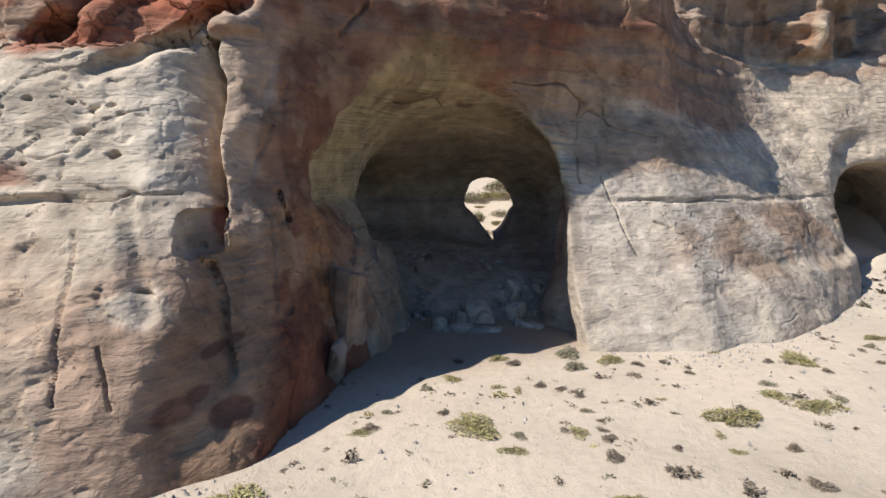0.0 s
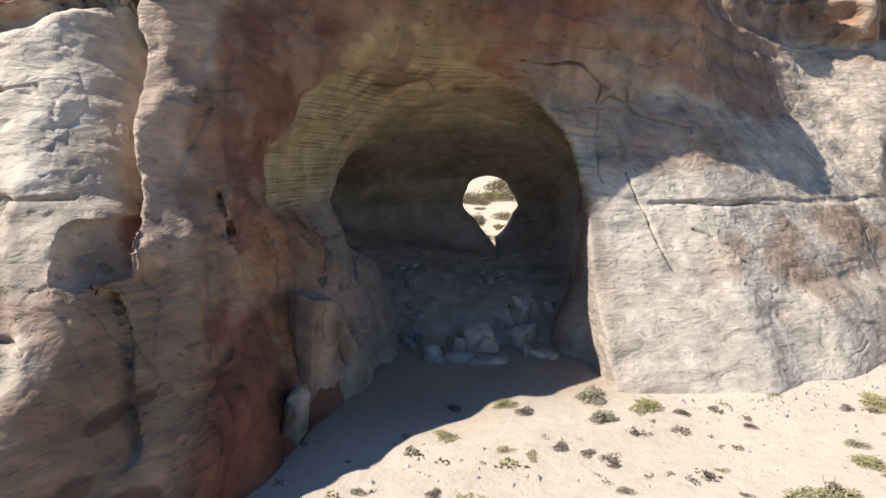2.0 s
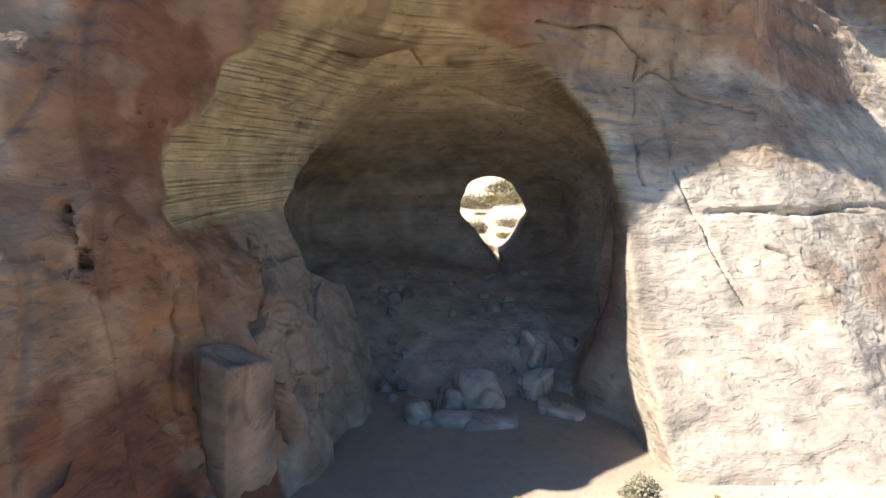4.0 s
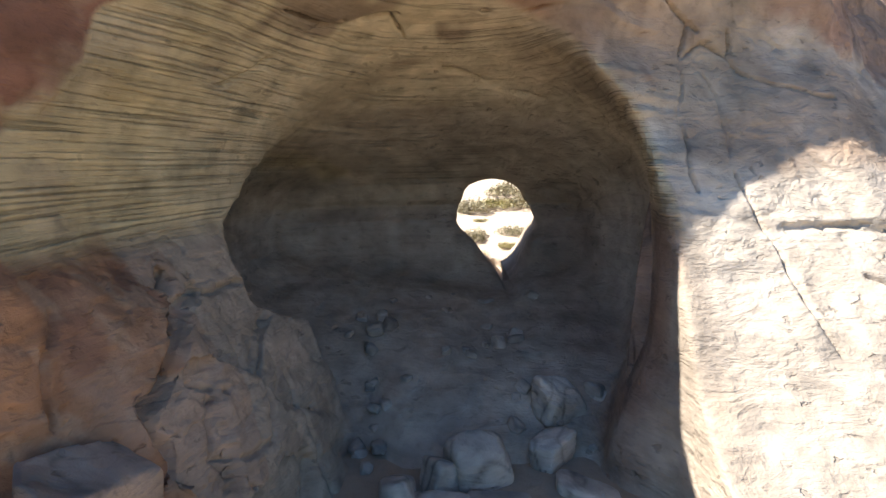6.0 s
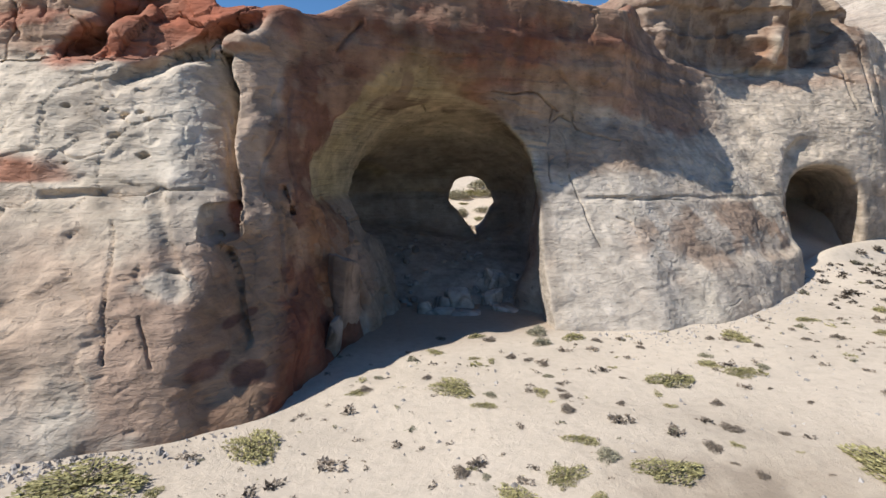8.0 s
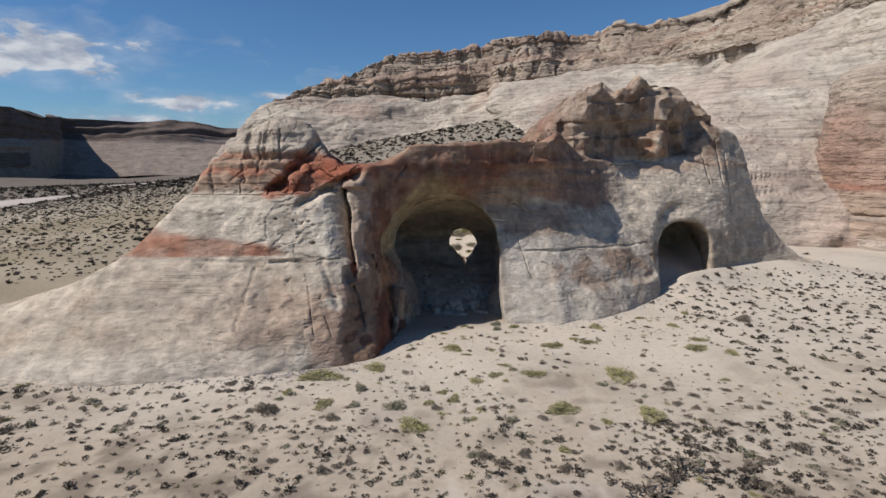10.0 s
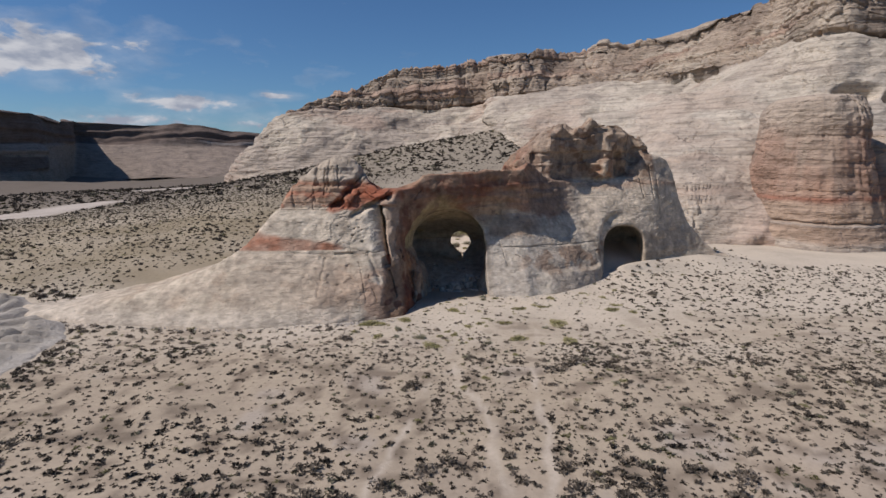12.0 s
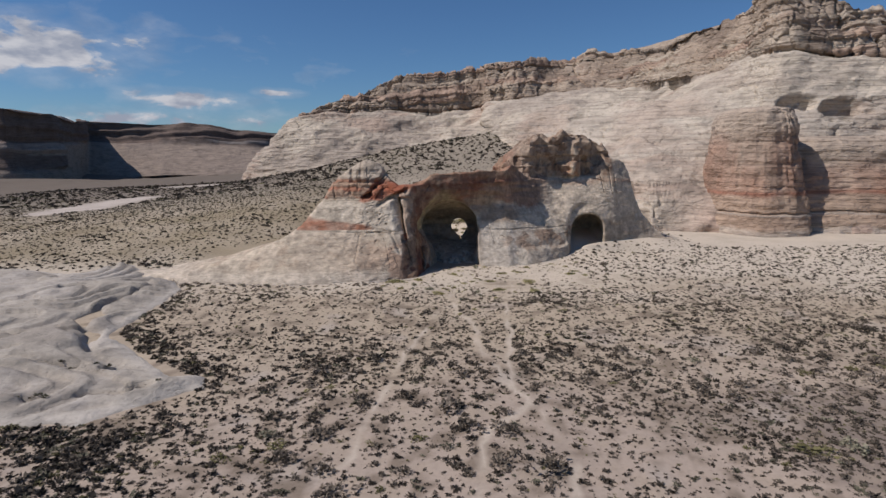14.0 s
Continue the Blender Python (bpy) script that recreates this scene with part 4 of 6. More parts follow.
    for bx, bz, br in ((-7.0, 2.9, 0.3), (-6.5, 3.1, 0.2), (-7.5, 1.8, 0.5), (-7.1, 2.0, 0.3), (-6.3, 1.3, 0.4)):
        col = paint(col, (0.15, 0.075, 0.055), step(1, 0.6, np.hypot(x - bx, 1.2 * (z - bz)) / br + 0.5 * w2) * step(18, 17, y) * 0.85)
    pale = step(-8.3, -7.8, x) * step(-6.6, -6.95, x + 0.3 * w2 - 0.55 * step(10.2, 11.0, z) - 0.5 * step(7.1, 6.6, z)) * step(5.6, 6.0, z) * step(13.5, 12.8, z) * step(24, 23, y)
    col = paint(col, (0.42, 0.31, 0.225), pale * 0.85)
    col = paint(col, (0.21, 0.10, 0.065), step(0.62, 0.5, np.abs(x + 7.72 + 0.15 * (z - 6.5))) * step(5.5, 5.8, z) * step(7.05, 6.95, z) * step(-0.1, 0.25, y - 18.3 - 0.3 * (z - 6)))
    # alcove and the inside of the cave
    deep = cave_depth(x, y, z)
    rim = step(-0.2, 0.12, y - 23.0 - 0.5 * np.maximum(z - 7.2, 0) + 0.5 * w2 + 0.3 * streak)
    inside = step(1.07, 1.02, deep) * rim * step(44, 41, y)
    near = step(1.36, 1.06, deep + 0.12 * w + 0.06 * streak) * rim * step(4, 1, x) * step(6.6, 7.6, z) * step(44, 41, y)
    col = paint(col, (0.39, 0.29, 0.15), near * 0.9)
    col = paint(col, (0.47, 0.365, 0.20), inside * step(6.0, 6.6, z) * step(39, 26, y + 0 * x))
    col = paint(col, (0.60, 0.475, 0.30), inside * step(25, 31, y) * 0.9)
    col = paint(col, (0.38, 0.29, 0.19), inside * step(6.2, 7.0, z) * step(0.0, 0.8, w2) * 0.5)
    # right of the vault: brown stain, and the soffit's shade painted with it
    col = paint(col, (0.36, 0.26, 0.165), inside * step(2.0, 4.5, x + 0.5 * w) * step(8, 9.5, z) * step(34, 31, y) * 0.65)
    col = paint(col, (0.41, 0.345, 0.275), inside * step(6.6, 6.0, z) * 0.9)
    col = paint(col, (0.235, 0.14, 0.095), inside * step(4.0, 5.6, x + 0.4 * w2) * step(7.4, 6.4, z + 0.4 * w) * step(26.6, 28.2, y + 0.3 * w2) * 0.85)
    gap, who = cells(x + 0.15 * z, y, 0.8 * z, 2.7, 4)
    broken = step(-6.4, -5.6, x) * step(-1.2, -2.2, x) * step(0.0, 0.2, y - 23.5 - 1.3 * step(4.0, 4.4, z) - 0.5 * step(4.6, 5.6, z) + 0.15 * w2) * step(31, 29, y) * step(7.0, 6.2, z)
    col = paint(col, (0.33, 0.245, 0.175), broken * 0.9)
    col = paint(col, (0.29, 0.16, 0.10), broken * step(0.2, 0.4, who) * 0.35)
    slab = step(-7, -6.4, x) * step(-2.4, -3.0, x) * step(20.5, 21.2, y) * step(0.2, 0.0, y - 23.5 - 1.3 * step(4.0, 4.4, z) - 0.5 * step(4.6, 5.6, z) + 0.15 * w2) * step(0.8, 1.6, z) * step(7.0, 6.5, z + 0.3 * w2)
    col = paint(col, (0.29, 0.145, 0.075), slab * (0.85 + 0.2 * w2))
    col = paint(col, (0.19, 0.095, 0.06), slab * step(0.15, 0.5, w2 + 0.6 * streak) * 0.7)
    col = paint(col, (0.36, 0.245, 0.16), slab * step(0.3, 0.6, fbm(x, y, z + 0.6 * y, 0.5, 3, 29)) * 0.5)
    # the hollow: grey-brown rock, painted darker still for the shade inside
    hollow = np.maximum(step(1.2, 1.1, hollow_depth(x, y, z)) * step(28.3, 28.7, y), step(1.12, 1.06, deep)) * step(28.6, 31.4, y + 0.4 * w - 1.3 * np.maximum(z - 6.6, 0)) * step(44, 41, y)
    col = paint(col, (0.36, 0.28, 0.195), hollow * step(5.8, 6.4, z) * 0.8)
    col = paint(col, (0.33, 0.275, 0.225), hollow * step(6.4, 5.8, z) * 0.7)
    # grey band between the brow and the lower wall, with shade painted in
    col = paint(col, (0.36, 0.255, 0.175), step(6.4, 7.4, x) * step(17, 13, x) * step(7.4, 8.4, z + 0.4 * w2) * step(11.4, 10.2, z + 0.5 * w) * 0.85)
    col = paint(col, (0.36, 0.275, 0.19), step(2.5, 4.2, x) * step(10.4, 8.8, x + 0.6 * w) * step(8.6, 9.6, z) * step(13.4, 12.4, z + 0.4 * w) * step(25, 26, y) * (1 - inside) * 0.8)
    col = paint(col, (0.49, 0.43, 0.355), step(6.5, 7.5, x) * step(17, 12, x) * step(8, 7, z) * 0.55)
    # wind-blown dust along the foot
    col = paint(col, (0.54, 0.47, 0.385), step(2.4, 0.8, z + 0.4 * w) * step(-9.6, -11.5, x) * 0.7)
    # stained lower wall
    col = paint(col, (0.30, 0.205, 0.14), step(11, 16, x + 2 * w2) * step(30, 26, x) * step(5.9, 5.5, z) * step(1.6, 3.2, z + 0.6 * w) * step(-0.5, 0.5, w2 + streak) * 0.85)
    # weathering at two scales: stains that run down, and small blotches
    col = col * np.clip(1 + 0.20 * fbm(x, y, z, 0.55, 3, 34) + 0.16 * fbm(x, y, z * 0.25, 0.9, 3, 35) * (1 - inside), 0.55, 1.4)[:, None]
    col = paint(col, (0.17, 0.10, 0.07), brow * step(0.45, 0.8, fbm(x, y, z * 0.12, 1.6, 3, 37)) * 0.55)
    col = col * lerp(1, np.array((1.0, 0.97, 0.93)), np.maximum(step(20, 24, x), step(-9, -12, x))[:, None])
    lined = inside * step(6.2, 6.9, z) * step(33, 29, y) * 0.75 * (1 - hollow)
    lined = np.maximum(lined, 0.6 * near * step(0.5, -0.2, w2))
    lined = np.maximum(lined, 0.5 * step(-0.1, 0.5, fbm(x, y, z, 7, 2, 48)) * step(-9, -11, x) * step(4, 6, z))
    return np.concatenate([col, lined[:, None]], 1)


def build_formation():
    X = axis([(-62, -18, 0.35), (-18, -9.5, 0.17), (-9.5, 9, 0.1), (9, 20, 0.12), (20, 26, 0.18), (26, 54, 0.25)])
    Y = axis([(7, 11, 0.25), (11, 30, 0.11), (30, 40, 0.18), (40, 68, 0.35)])
    Z = axis([(-2.2, 0, 0.3), (0, 13, 0.11), (13, 27.5, 0.18)])
    p, faces = surface_nets(X, Y, Z, formation_field(X, Y, Z))
    # finer where the camera comes close
    mx, my, mz = p[faces].mean(1).T
    near = (mx > -11.5) & (mx < 20) & (my < 31.5) & (mz > -0.4) & (mz < 13)
    ahead = np.cross(p[faces[:, 2]] - p[faces[:, 0]], p[faces[:, 3]] - p[faces[:, 1]])
    ahead = ahead[:, 1] < 0.1 * np.linalg.norm(ahead, axis=1)
    near |= ahead & (((mx > -22) & (mx < -7.5) & (my < 27) & (mz > 7)) | ((mx > 10) & (mx < 45) & (mz > 4) & (my < 49)))
    p, faces, (rim, rim_a, rim_b) = refine(p, faces, near)
    n = normals_of(p, faces)
    x, y, z = p.T
    # hard and soft beds, scalloped spalls, broken pieces, pits and joints
    steep = 1 - np.abs(n[:, 2])
    calm = (0.35 + 0.65 * step(-26, -14, x)) * (1 - 0.6 * step(6, 7, x) * step(21, 17, x) * step(11.5, 10, z)) * (1 - 0.55 * step(21, 23, x) * step(16, 15, z))
    jamb = step(-10.5, -9.0, x) * step(-3, -4, x) * step(23, 22, y) * step(13, 11, z)
    calm = calm * (1 - 0.6 * jamb)
    cave = step(-6, -5, x) * step(7.6, 6.8, x) * step(23, 26, y) * step(13, 12, z)
    tilt = z + 0.10 * y + 0.05 * x + 0.3 * fbm(x, y, z, 6, 2, 51)
    beds = vnoise(x * 0.15, y * 0.15, tilt * 1.3, 52)
    d = 0.06 * steep * beds * calm
    d = d + 0.07 * (0.35 - np.abs(fbm(x, y, z, 2.6, 2, 53))) * (1 - 0.8 * cave) * calm
    d = d + 0.03 * fbm(x, y, z, 0.6, 3, 54) * (1 - 0.5 * cave)
    d = d + cave * step(6.2, 7.0, z) * 0.06 * vnoise(x * 0.35, y * 0.35, tilt * 4.5 + 0.8 * y, 56)
    for size, deep, seed in ((4.2, 0.09, 64), (1.7, 0.035, 65)):
        q = fbm(x, y, z * 1.7 + 0.3 * y, size, 3, seed)
        d = d - deep * (step(0.15, 0.15 + 0.45 / size ** 0.5, q) + 0.6 * step(-0.3, -0.3 + 0.45 / size ** 0.5, q)) * (1 - 0.8 * cave) * (0.4 + 0.6 * calm)
    front = step(-0.25, -0.5, n[:, 1]) * (1 - cave)
    where = step(-0.15, 0.35, fbm(x, y, z, 3.5, 2, 36))
    d = d - front * where * (flakes(x + 0.35 * y, z, 0.75, 0.30, 11, 0.055) + flakes(x + 0.35 * y, z, 0.38, 0.22, 12, 0.03) + flakes(x + 0.35 * y, z, 1.7, 0.25, 13, 0.09))
    side = step(0.2, 0.5, n[:, 0]) * step(-9, -8, x) * step(-1.5, -2.2, x) * step(19, 20, y) * step(31, 30, y) * step(7, 6.4, z)
    d = d - side * (flakes(y - 0.4 * z, z + 0.3 * y, 1.0, 0.45, 14, 0.07) + flakes(y - 0.4 * z, z + 0.3 * y, 0.45, 0.35, 15, 0.04))
    split = np.zeros(len(x))
    for a, b in STACK_CRACKS:
        split = np.maximum(split, np.exp(-(line_distance(y + 0.08 * np.sin(4 * z), z + 0.06 * np.sin(3.3 * y), a, b) / 0.05) ** 2))
    d = d - 0.16 * side * split
    over = step(-6.5, -4.5, x) * step(24, 18, x) * step(11.8, 13, z)
    shelf = vnoise(x * 0.05, y * 0.05, z * 1.5 + 0.25 * fbm(x, y, z, 4, 2, 46), 47)
    d = d + 0.16 * over * np.sign(shelf) * np.abs(shelf) ** 0.5
    wob0 = fbm(x, y, z, 1.6, 2, 57)
    layered = step(12.6, 13.4, z) * step(-6, -8, x)
    ledge = vnoise(x * 0.06, y * 0.06, z * 2.0 + 0.15 * fbm(x, y, z, 3, 2, 62), 58)
    layered = layered * (1 - 0.6 * step(16.3, 17.2, z))
    d = d + 0.55 * layered * steep * np.sign(ledge) * np.abs(ledge) ** 0.5
    gap, who = cells(x + 0.4 * wob0, y, z * 0.8 + 0.3 * wob0, 2.6, 9)
    d = d + layered * (0.26 * who - 0.28 * step(0.07, 0.0, gap))
    gap, who = cells(x + 0.2 * wob0, y, z * 0.7 + 0.2 * wob0, 1.3, 10)
    d = d + layered * (0.10 * who - 0.12 * step(0.05, 0.0, gap) * step(-0.2, 0.3, fbm(x, y, z, 3, 2, 38)))
    wob = 0.35 * fbm(x, y, z, 1.2, 2, 61)
    gap, who = cells(x + wob, y + wob, 0.5 * z - wob, 2.4, 3)
    loose = 0.35 + 0.65 * step(-0.1, 0.4, fbm(x, y, z, 8, 2, 59))
    some = step(0.1, 0.5, fbm(x, y, z, 4.5, 2, 63))
    d = d + (0.05 * who - 0.12 * step(0.05, 0.0, gap) * some) * loose * calm * (1 - 0.85 * cave)
    gap, who = cells(x + 0.3 * wob + 0.15 * z, y + 0.3 * wob, 0.8 * z, 1.1, 4)
    broken = step(-6.4, -5.6, x) * step(-1.2, -2.2, x) * step(0.0, 0.3, y - 23.5 - 1.3 * step(3.9, 4.4, z)) * step(31, 29, y) * step(6.6, 6.0, z)
    d = d + broken * (0.02 * who - 0.05 * step(0.06, 0.0, gap) * step(-0.1, 0.3, fbm(x, y, z, 2.0, 2, 63)))
    d = d - joint_depth(x, z, n) * step(-0.3, -0.5, n[:, 1]) * np.where(x > 22, 1.0, step(31, 30, y))
    # upright joints of the wall beside the cave
    side = step(0.25, 0.5, n[:, 0]) * step(-9, -8, x) * step(-3, -4, x) * step(12.5, 11.5, z) * step(23, 22, y)
    for at, lean, deep in ((16.6, 0.42, 0.12), (19.4, 0.2, 0.12)):
        d = d - deep * side * np.exp(-((y - at - lean * z - 0.12 * np.sin(1.7 * z + at)) / 0.09) ** 2)
    # weather pits of the pale face
    for px, pz, pr in ((-12.0, 10.5, 0.2), (-12.1, 9.7, 0.24), (-10.9, 8.9, 0.22), (-11.0, 10.3, 0.15), (-12.7, 10.7, 0.17), (-11.5, 10.6, 0.14), (-14.2, 10.9, 0.2), (-13.6, 8.6, 0.12)):
        d = d - 0.45 * step(0.95, 0.45, np.hypot(x - px + 0.12 * vnoise(x * 5, y * 5, z * 5, 45), 1.5 * (z - pz)) / pr + 0.3 * vnoise(x * 7, y * 7, z * 9, 44)) * step(22, 21, y)
    pit = step(0.5, 0.75, vnoise(x * 2.0, y * 2.0, z * 3.2, 60)) * bump_at(x, -13.5, 2.4) * bump_at(z, 10.8, 0.9)
    d = d - 0.15 * pit
    d = d - vault_joints(x, y, z)
    p = p + n * d[:, None]
    p[rim] = (p[rim_a] + p[rim_b]) / 2
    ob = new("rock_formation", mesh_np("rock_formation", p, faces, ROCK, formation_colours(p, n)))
    return tagged(ob, "weathered red and white sandstone formation with two caves", "rock formation")


FORMATION = build_formation()

# ---------------------------------------------------------------- the mesa behind
def build_mesa():
    # stations from the far end: the foot, the foot of the cap and the height of the rim
    foot = ((-122, 310), (-112, 240), (-62, 214), (-20, 207), (14, 190), (36, 160), (48, 100), (56, 66), (68, 62), (90, 64), (118, 60), (220, 30))
    cap = ((-90, 310), (-79, 252), (-48, 254), (-20, 254), (12, 247), (38, 236), (72, 220), (100, 195), (116, 140), (112, 107), (144, 104), (240, 70))
    cap_z = (43, 43, 44.5, 46, 46, 48, 53, 54, 53, 54, 51, 51)
    rim_z = (50, 51, 58, 69, 70, 73, 74, 77, 78, 84, 68, 70)
    u_keys = np.linspace(0, 1, len(foot))
    nu, slope_rows, cap_rows, top_rows = 680, 180, 130, 8
    u = np.linspace(0, 1, nu)
    fx, fy, cx, cy, cz, rz = (np.interp(u, u_keys, k) for k in (*zip(*foot), *zip(*cap), cap_z, rim_z))
    for a in (fx, fy, cx, cy):
        for _ in range(90):
            a[1:-1] = (a[:-2] + 2 * a[1:-1] + a[2:]) / 4
    for a in (cz, rz):
        for _ in range(12):
            a[1:-1] = (a[:-2] + 2 * a[1:-1] + a[2:]) / 4
    out_x, out_y = fx - cx, fy - cy
    ln = np.hypot(out_x, out_y)
    out_x, out_y = out_x / ln, out_y / ln
    # a bold block of the cap stands forward of the rest
    fwd = 11 * step(0.424, 0.430, u) * step(0.58, 0.47, u) - 5 * step(0.37, 0.40, u) * step(0.43, 0.424, u)
    cx, cy = cx + out_x * fwd, cy + out_y * fwd
    bow = np.interp(u, u_keys, (0.5, 0.5, 0.6, 0.7, 0.7, 0.7, 0.65, 0.62, 0.8, 0.9, 0.9, 0.8))
    rows = []
    for v in np.linspace(0, 1, slope_rows):
        back = v ** 1.4
        rows.append((lerp(fx, cx, back), lerp(fy, cy, back), -2 + (cz + 2) * back ** bow, 0 * fx))
    benches = (0, 0.05, 0.09, 0.42, 0.46, 0.74, 0.78, 1)
    thin = step(0.46, 0.54, u) * step(0.80, 0.74, u)
    for v in np.linspace(0, 1, cap_rows):
        lean = lerp(float(np.interp(v, benches, (4, 3.6, 1.5, 3.2, 9, 10.5, 15, 16.5))), float(np.interp(v, benches, (3, 4, 5, 14, 16, 22, 24, 27))), thin)
        rows.append((cx - out_x * lean, cy - out_y * lean, lerp(cz, rz, v), 0 * cx + 1))
    edge = lerp(17.0, 28.0, thin)
    for v in np.linspace(0.02, 1, top_rows):
        rows.append((cx - out_x * (edge + 160 * v), cy - out_y * (edge + 160 * v), rz + 3 * v, 0 * cx + 2))
    p = np.stack([np.stack(r[:3], 1) for r in rows], 1).reshape(-1, 3)
    kind = np.stack([r[3] for r in rows], 1).ravel()
    faces = grid_faces(nu, len(rows))
    n = normals_of(p, faces)
    x, y, z = p.T
    dip = z - 0.03 * x + 1.5 * fbm(x, y, z, 40, 2, 71)

    def ledges(thick, seed):
        """Flat-lying beds, each worn back by its own amount, which changes slowly along it."""
        return vnoise(x * 0.02, y * 0.02, np.floor(dip / thick) * 7.3, seed)
    slope, cap_at = kind == 0, kind == 1
    thick_bed, thin_bed, laminae = ledges(3.4, 72), ledges(1.25, 73), ledges(0.55, 62)
    patch = step(-0.35, 0.5, fbm(x, y, z * 0.6, 26, 3, 64))
    rough = fbm(x, y, z * 0.35, 8, 4, 76)
    d = np.where(slope, (0.85 * thick_bed + 0.45 * thin_bed) * (0.25 + 0.75 * patch) + 3.2 * fbm(x, y, z, 34, 3, 74) + 0.9 * fbm(x, y, z * 2.2, 7, 4, 75), 0)
    d = d - np.where(slope, 1.8 * step(0.5, 0.8, fbm(x, y, z * 1.6, 15, 2, 79)) + 1.0 * step(0.06, 0.0, np.abs(fbm(x, y, z * 2.5, 14, 3, 68))) * patch, 0)
    d = d + np.where(cap_at, 1.5 * thick_bed + (0.5 + 0.7 * patch) * thin_bed + 0.35 * laminae + 1.1 * rough + 2.6 * fbm(x, y, 0.05 * z, 26, 3, 70), 0)
    gap, who = cells(x + 0.6 * rough, y, z * 0.45, 4.6, 8)
    d = d + np.where(cap_at, 0.7 * who - 0.9 * step(0.35, 0.0, gap), 0)
    d = d - np.where(cap_at, 2.0 * step(0.09, 0.0, np.abs(fbm(x, y, z * 0.05, 11, 2, 80))), 0)
    # two shallow caves high in the slope
    for hx, hy, hz, hw in ((112, 93, 37.8, 6.5), (123, 92, 35.6, 6.0)):
        r = np.sqrt(((x - hx) / hw) ** 2 + ((y - hy) / 12) ** 2 + ((z - hz + 0.05 * (x - hx) ** 2 / hw) / 2.6) ** 2) + 0.25 * rough
        d = d - np.where(slope, 5.0 * step(1.15, 0.75, r), 0)
    p = p + n * d[:, None]
    p[:, 2] += np.where(kind == 2, 0.8 * fbm(x, y, 0 * x, 12, 3, 77), 0) + np.where(cap_at, 0.5 * rough, 0)
    w = fbm(x, y, z, 25, 3, 78)
    col = np.tile(np.array((0.40, 0.33, 0.262)), (len(p), 1))
    col = paint(col, (0.49, 0.415, 0.325), step(-0.3, 0.6, w + 0.6 * thick_bed))
    col = paint(col, (0.40, 0.295, 0.225), slope * step(0.1, 0.6, fbm(x, y, z * 2.5, 30, 3, 69) + 0.35 * thin_bed) * 0.75)
    col = paint(col, (0.35, 0.29, 0.235), slope * step(0.3, 0.8, fbm(x, y, z * 3, 9, 4, 66)) * 0.6)
    col = paint(col, (0.50, 0.43, 0.345), step(30, 70, x) * step(56, 40, z) * (0.35 + 0.3 * thick_bed))
    col = paint(col, (0.40, 0.27, 0.205), step(22, 6, z + 6 * w) * step(60, 75, x) * 0.7)
    col = paint(col, (0.37, 0.285, 0.21), cap_at * (0.75 + 0.35 * thin_bed) + (kind == 2) * 0.7)
    col = paint(col, (0.36, 0.24, 0.175), cap_at * step(0.0, 0.5, thick_bed + 0.4 * w) * 0.7)
    col = paint(col, (0.45, 0.375, 0.29), cap_at * step(30, 60, x) * step(0.0, 0.5, thin_bed + 0.5 * w) * 0.8)
    col = paint(col, (0.17, 0.12, 0.09), cap_at * step(0.15, 0.6, fbm(x, y, z * 0.3, 14, 3, 65)) * 0.5)
    ob = new("mesa", mesh_np("mesa", p, faces, CLIFF, col))
    return tagged(ob, "tall layered sandstone mesa with a dark ledgy cap", "mesa", kind="structure")


build_mesa()


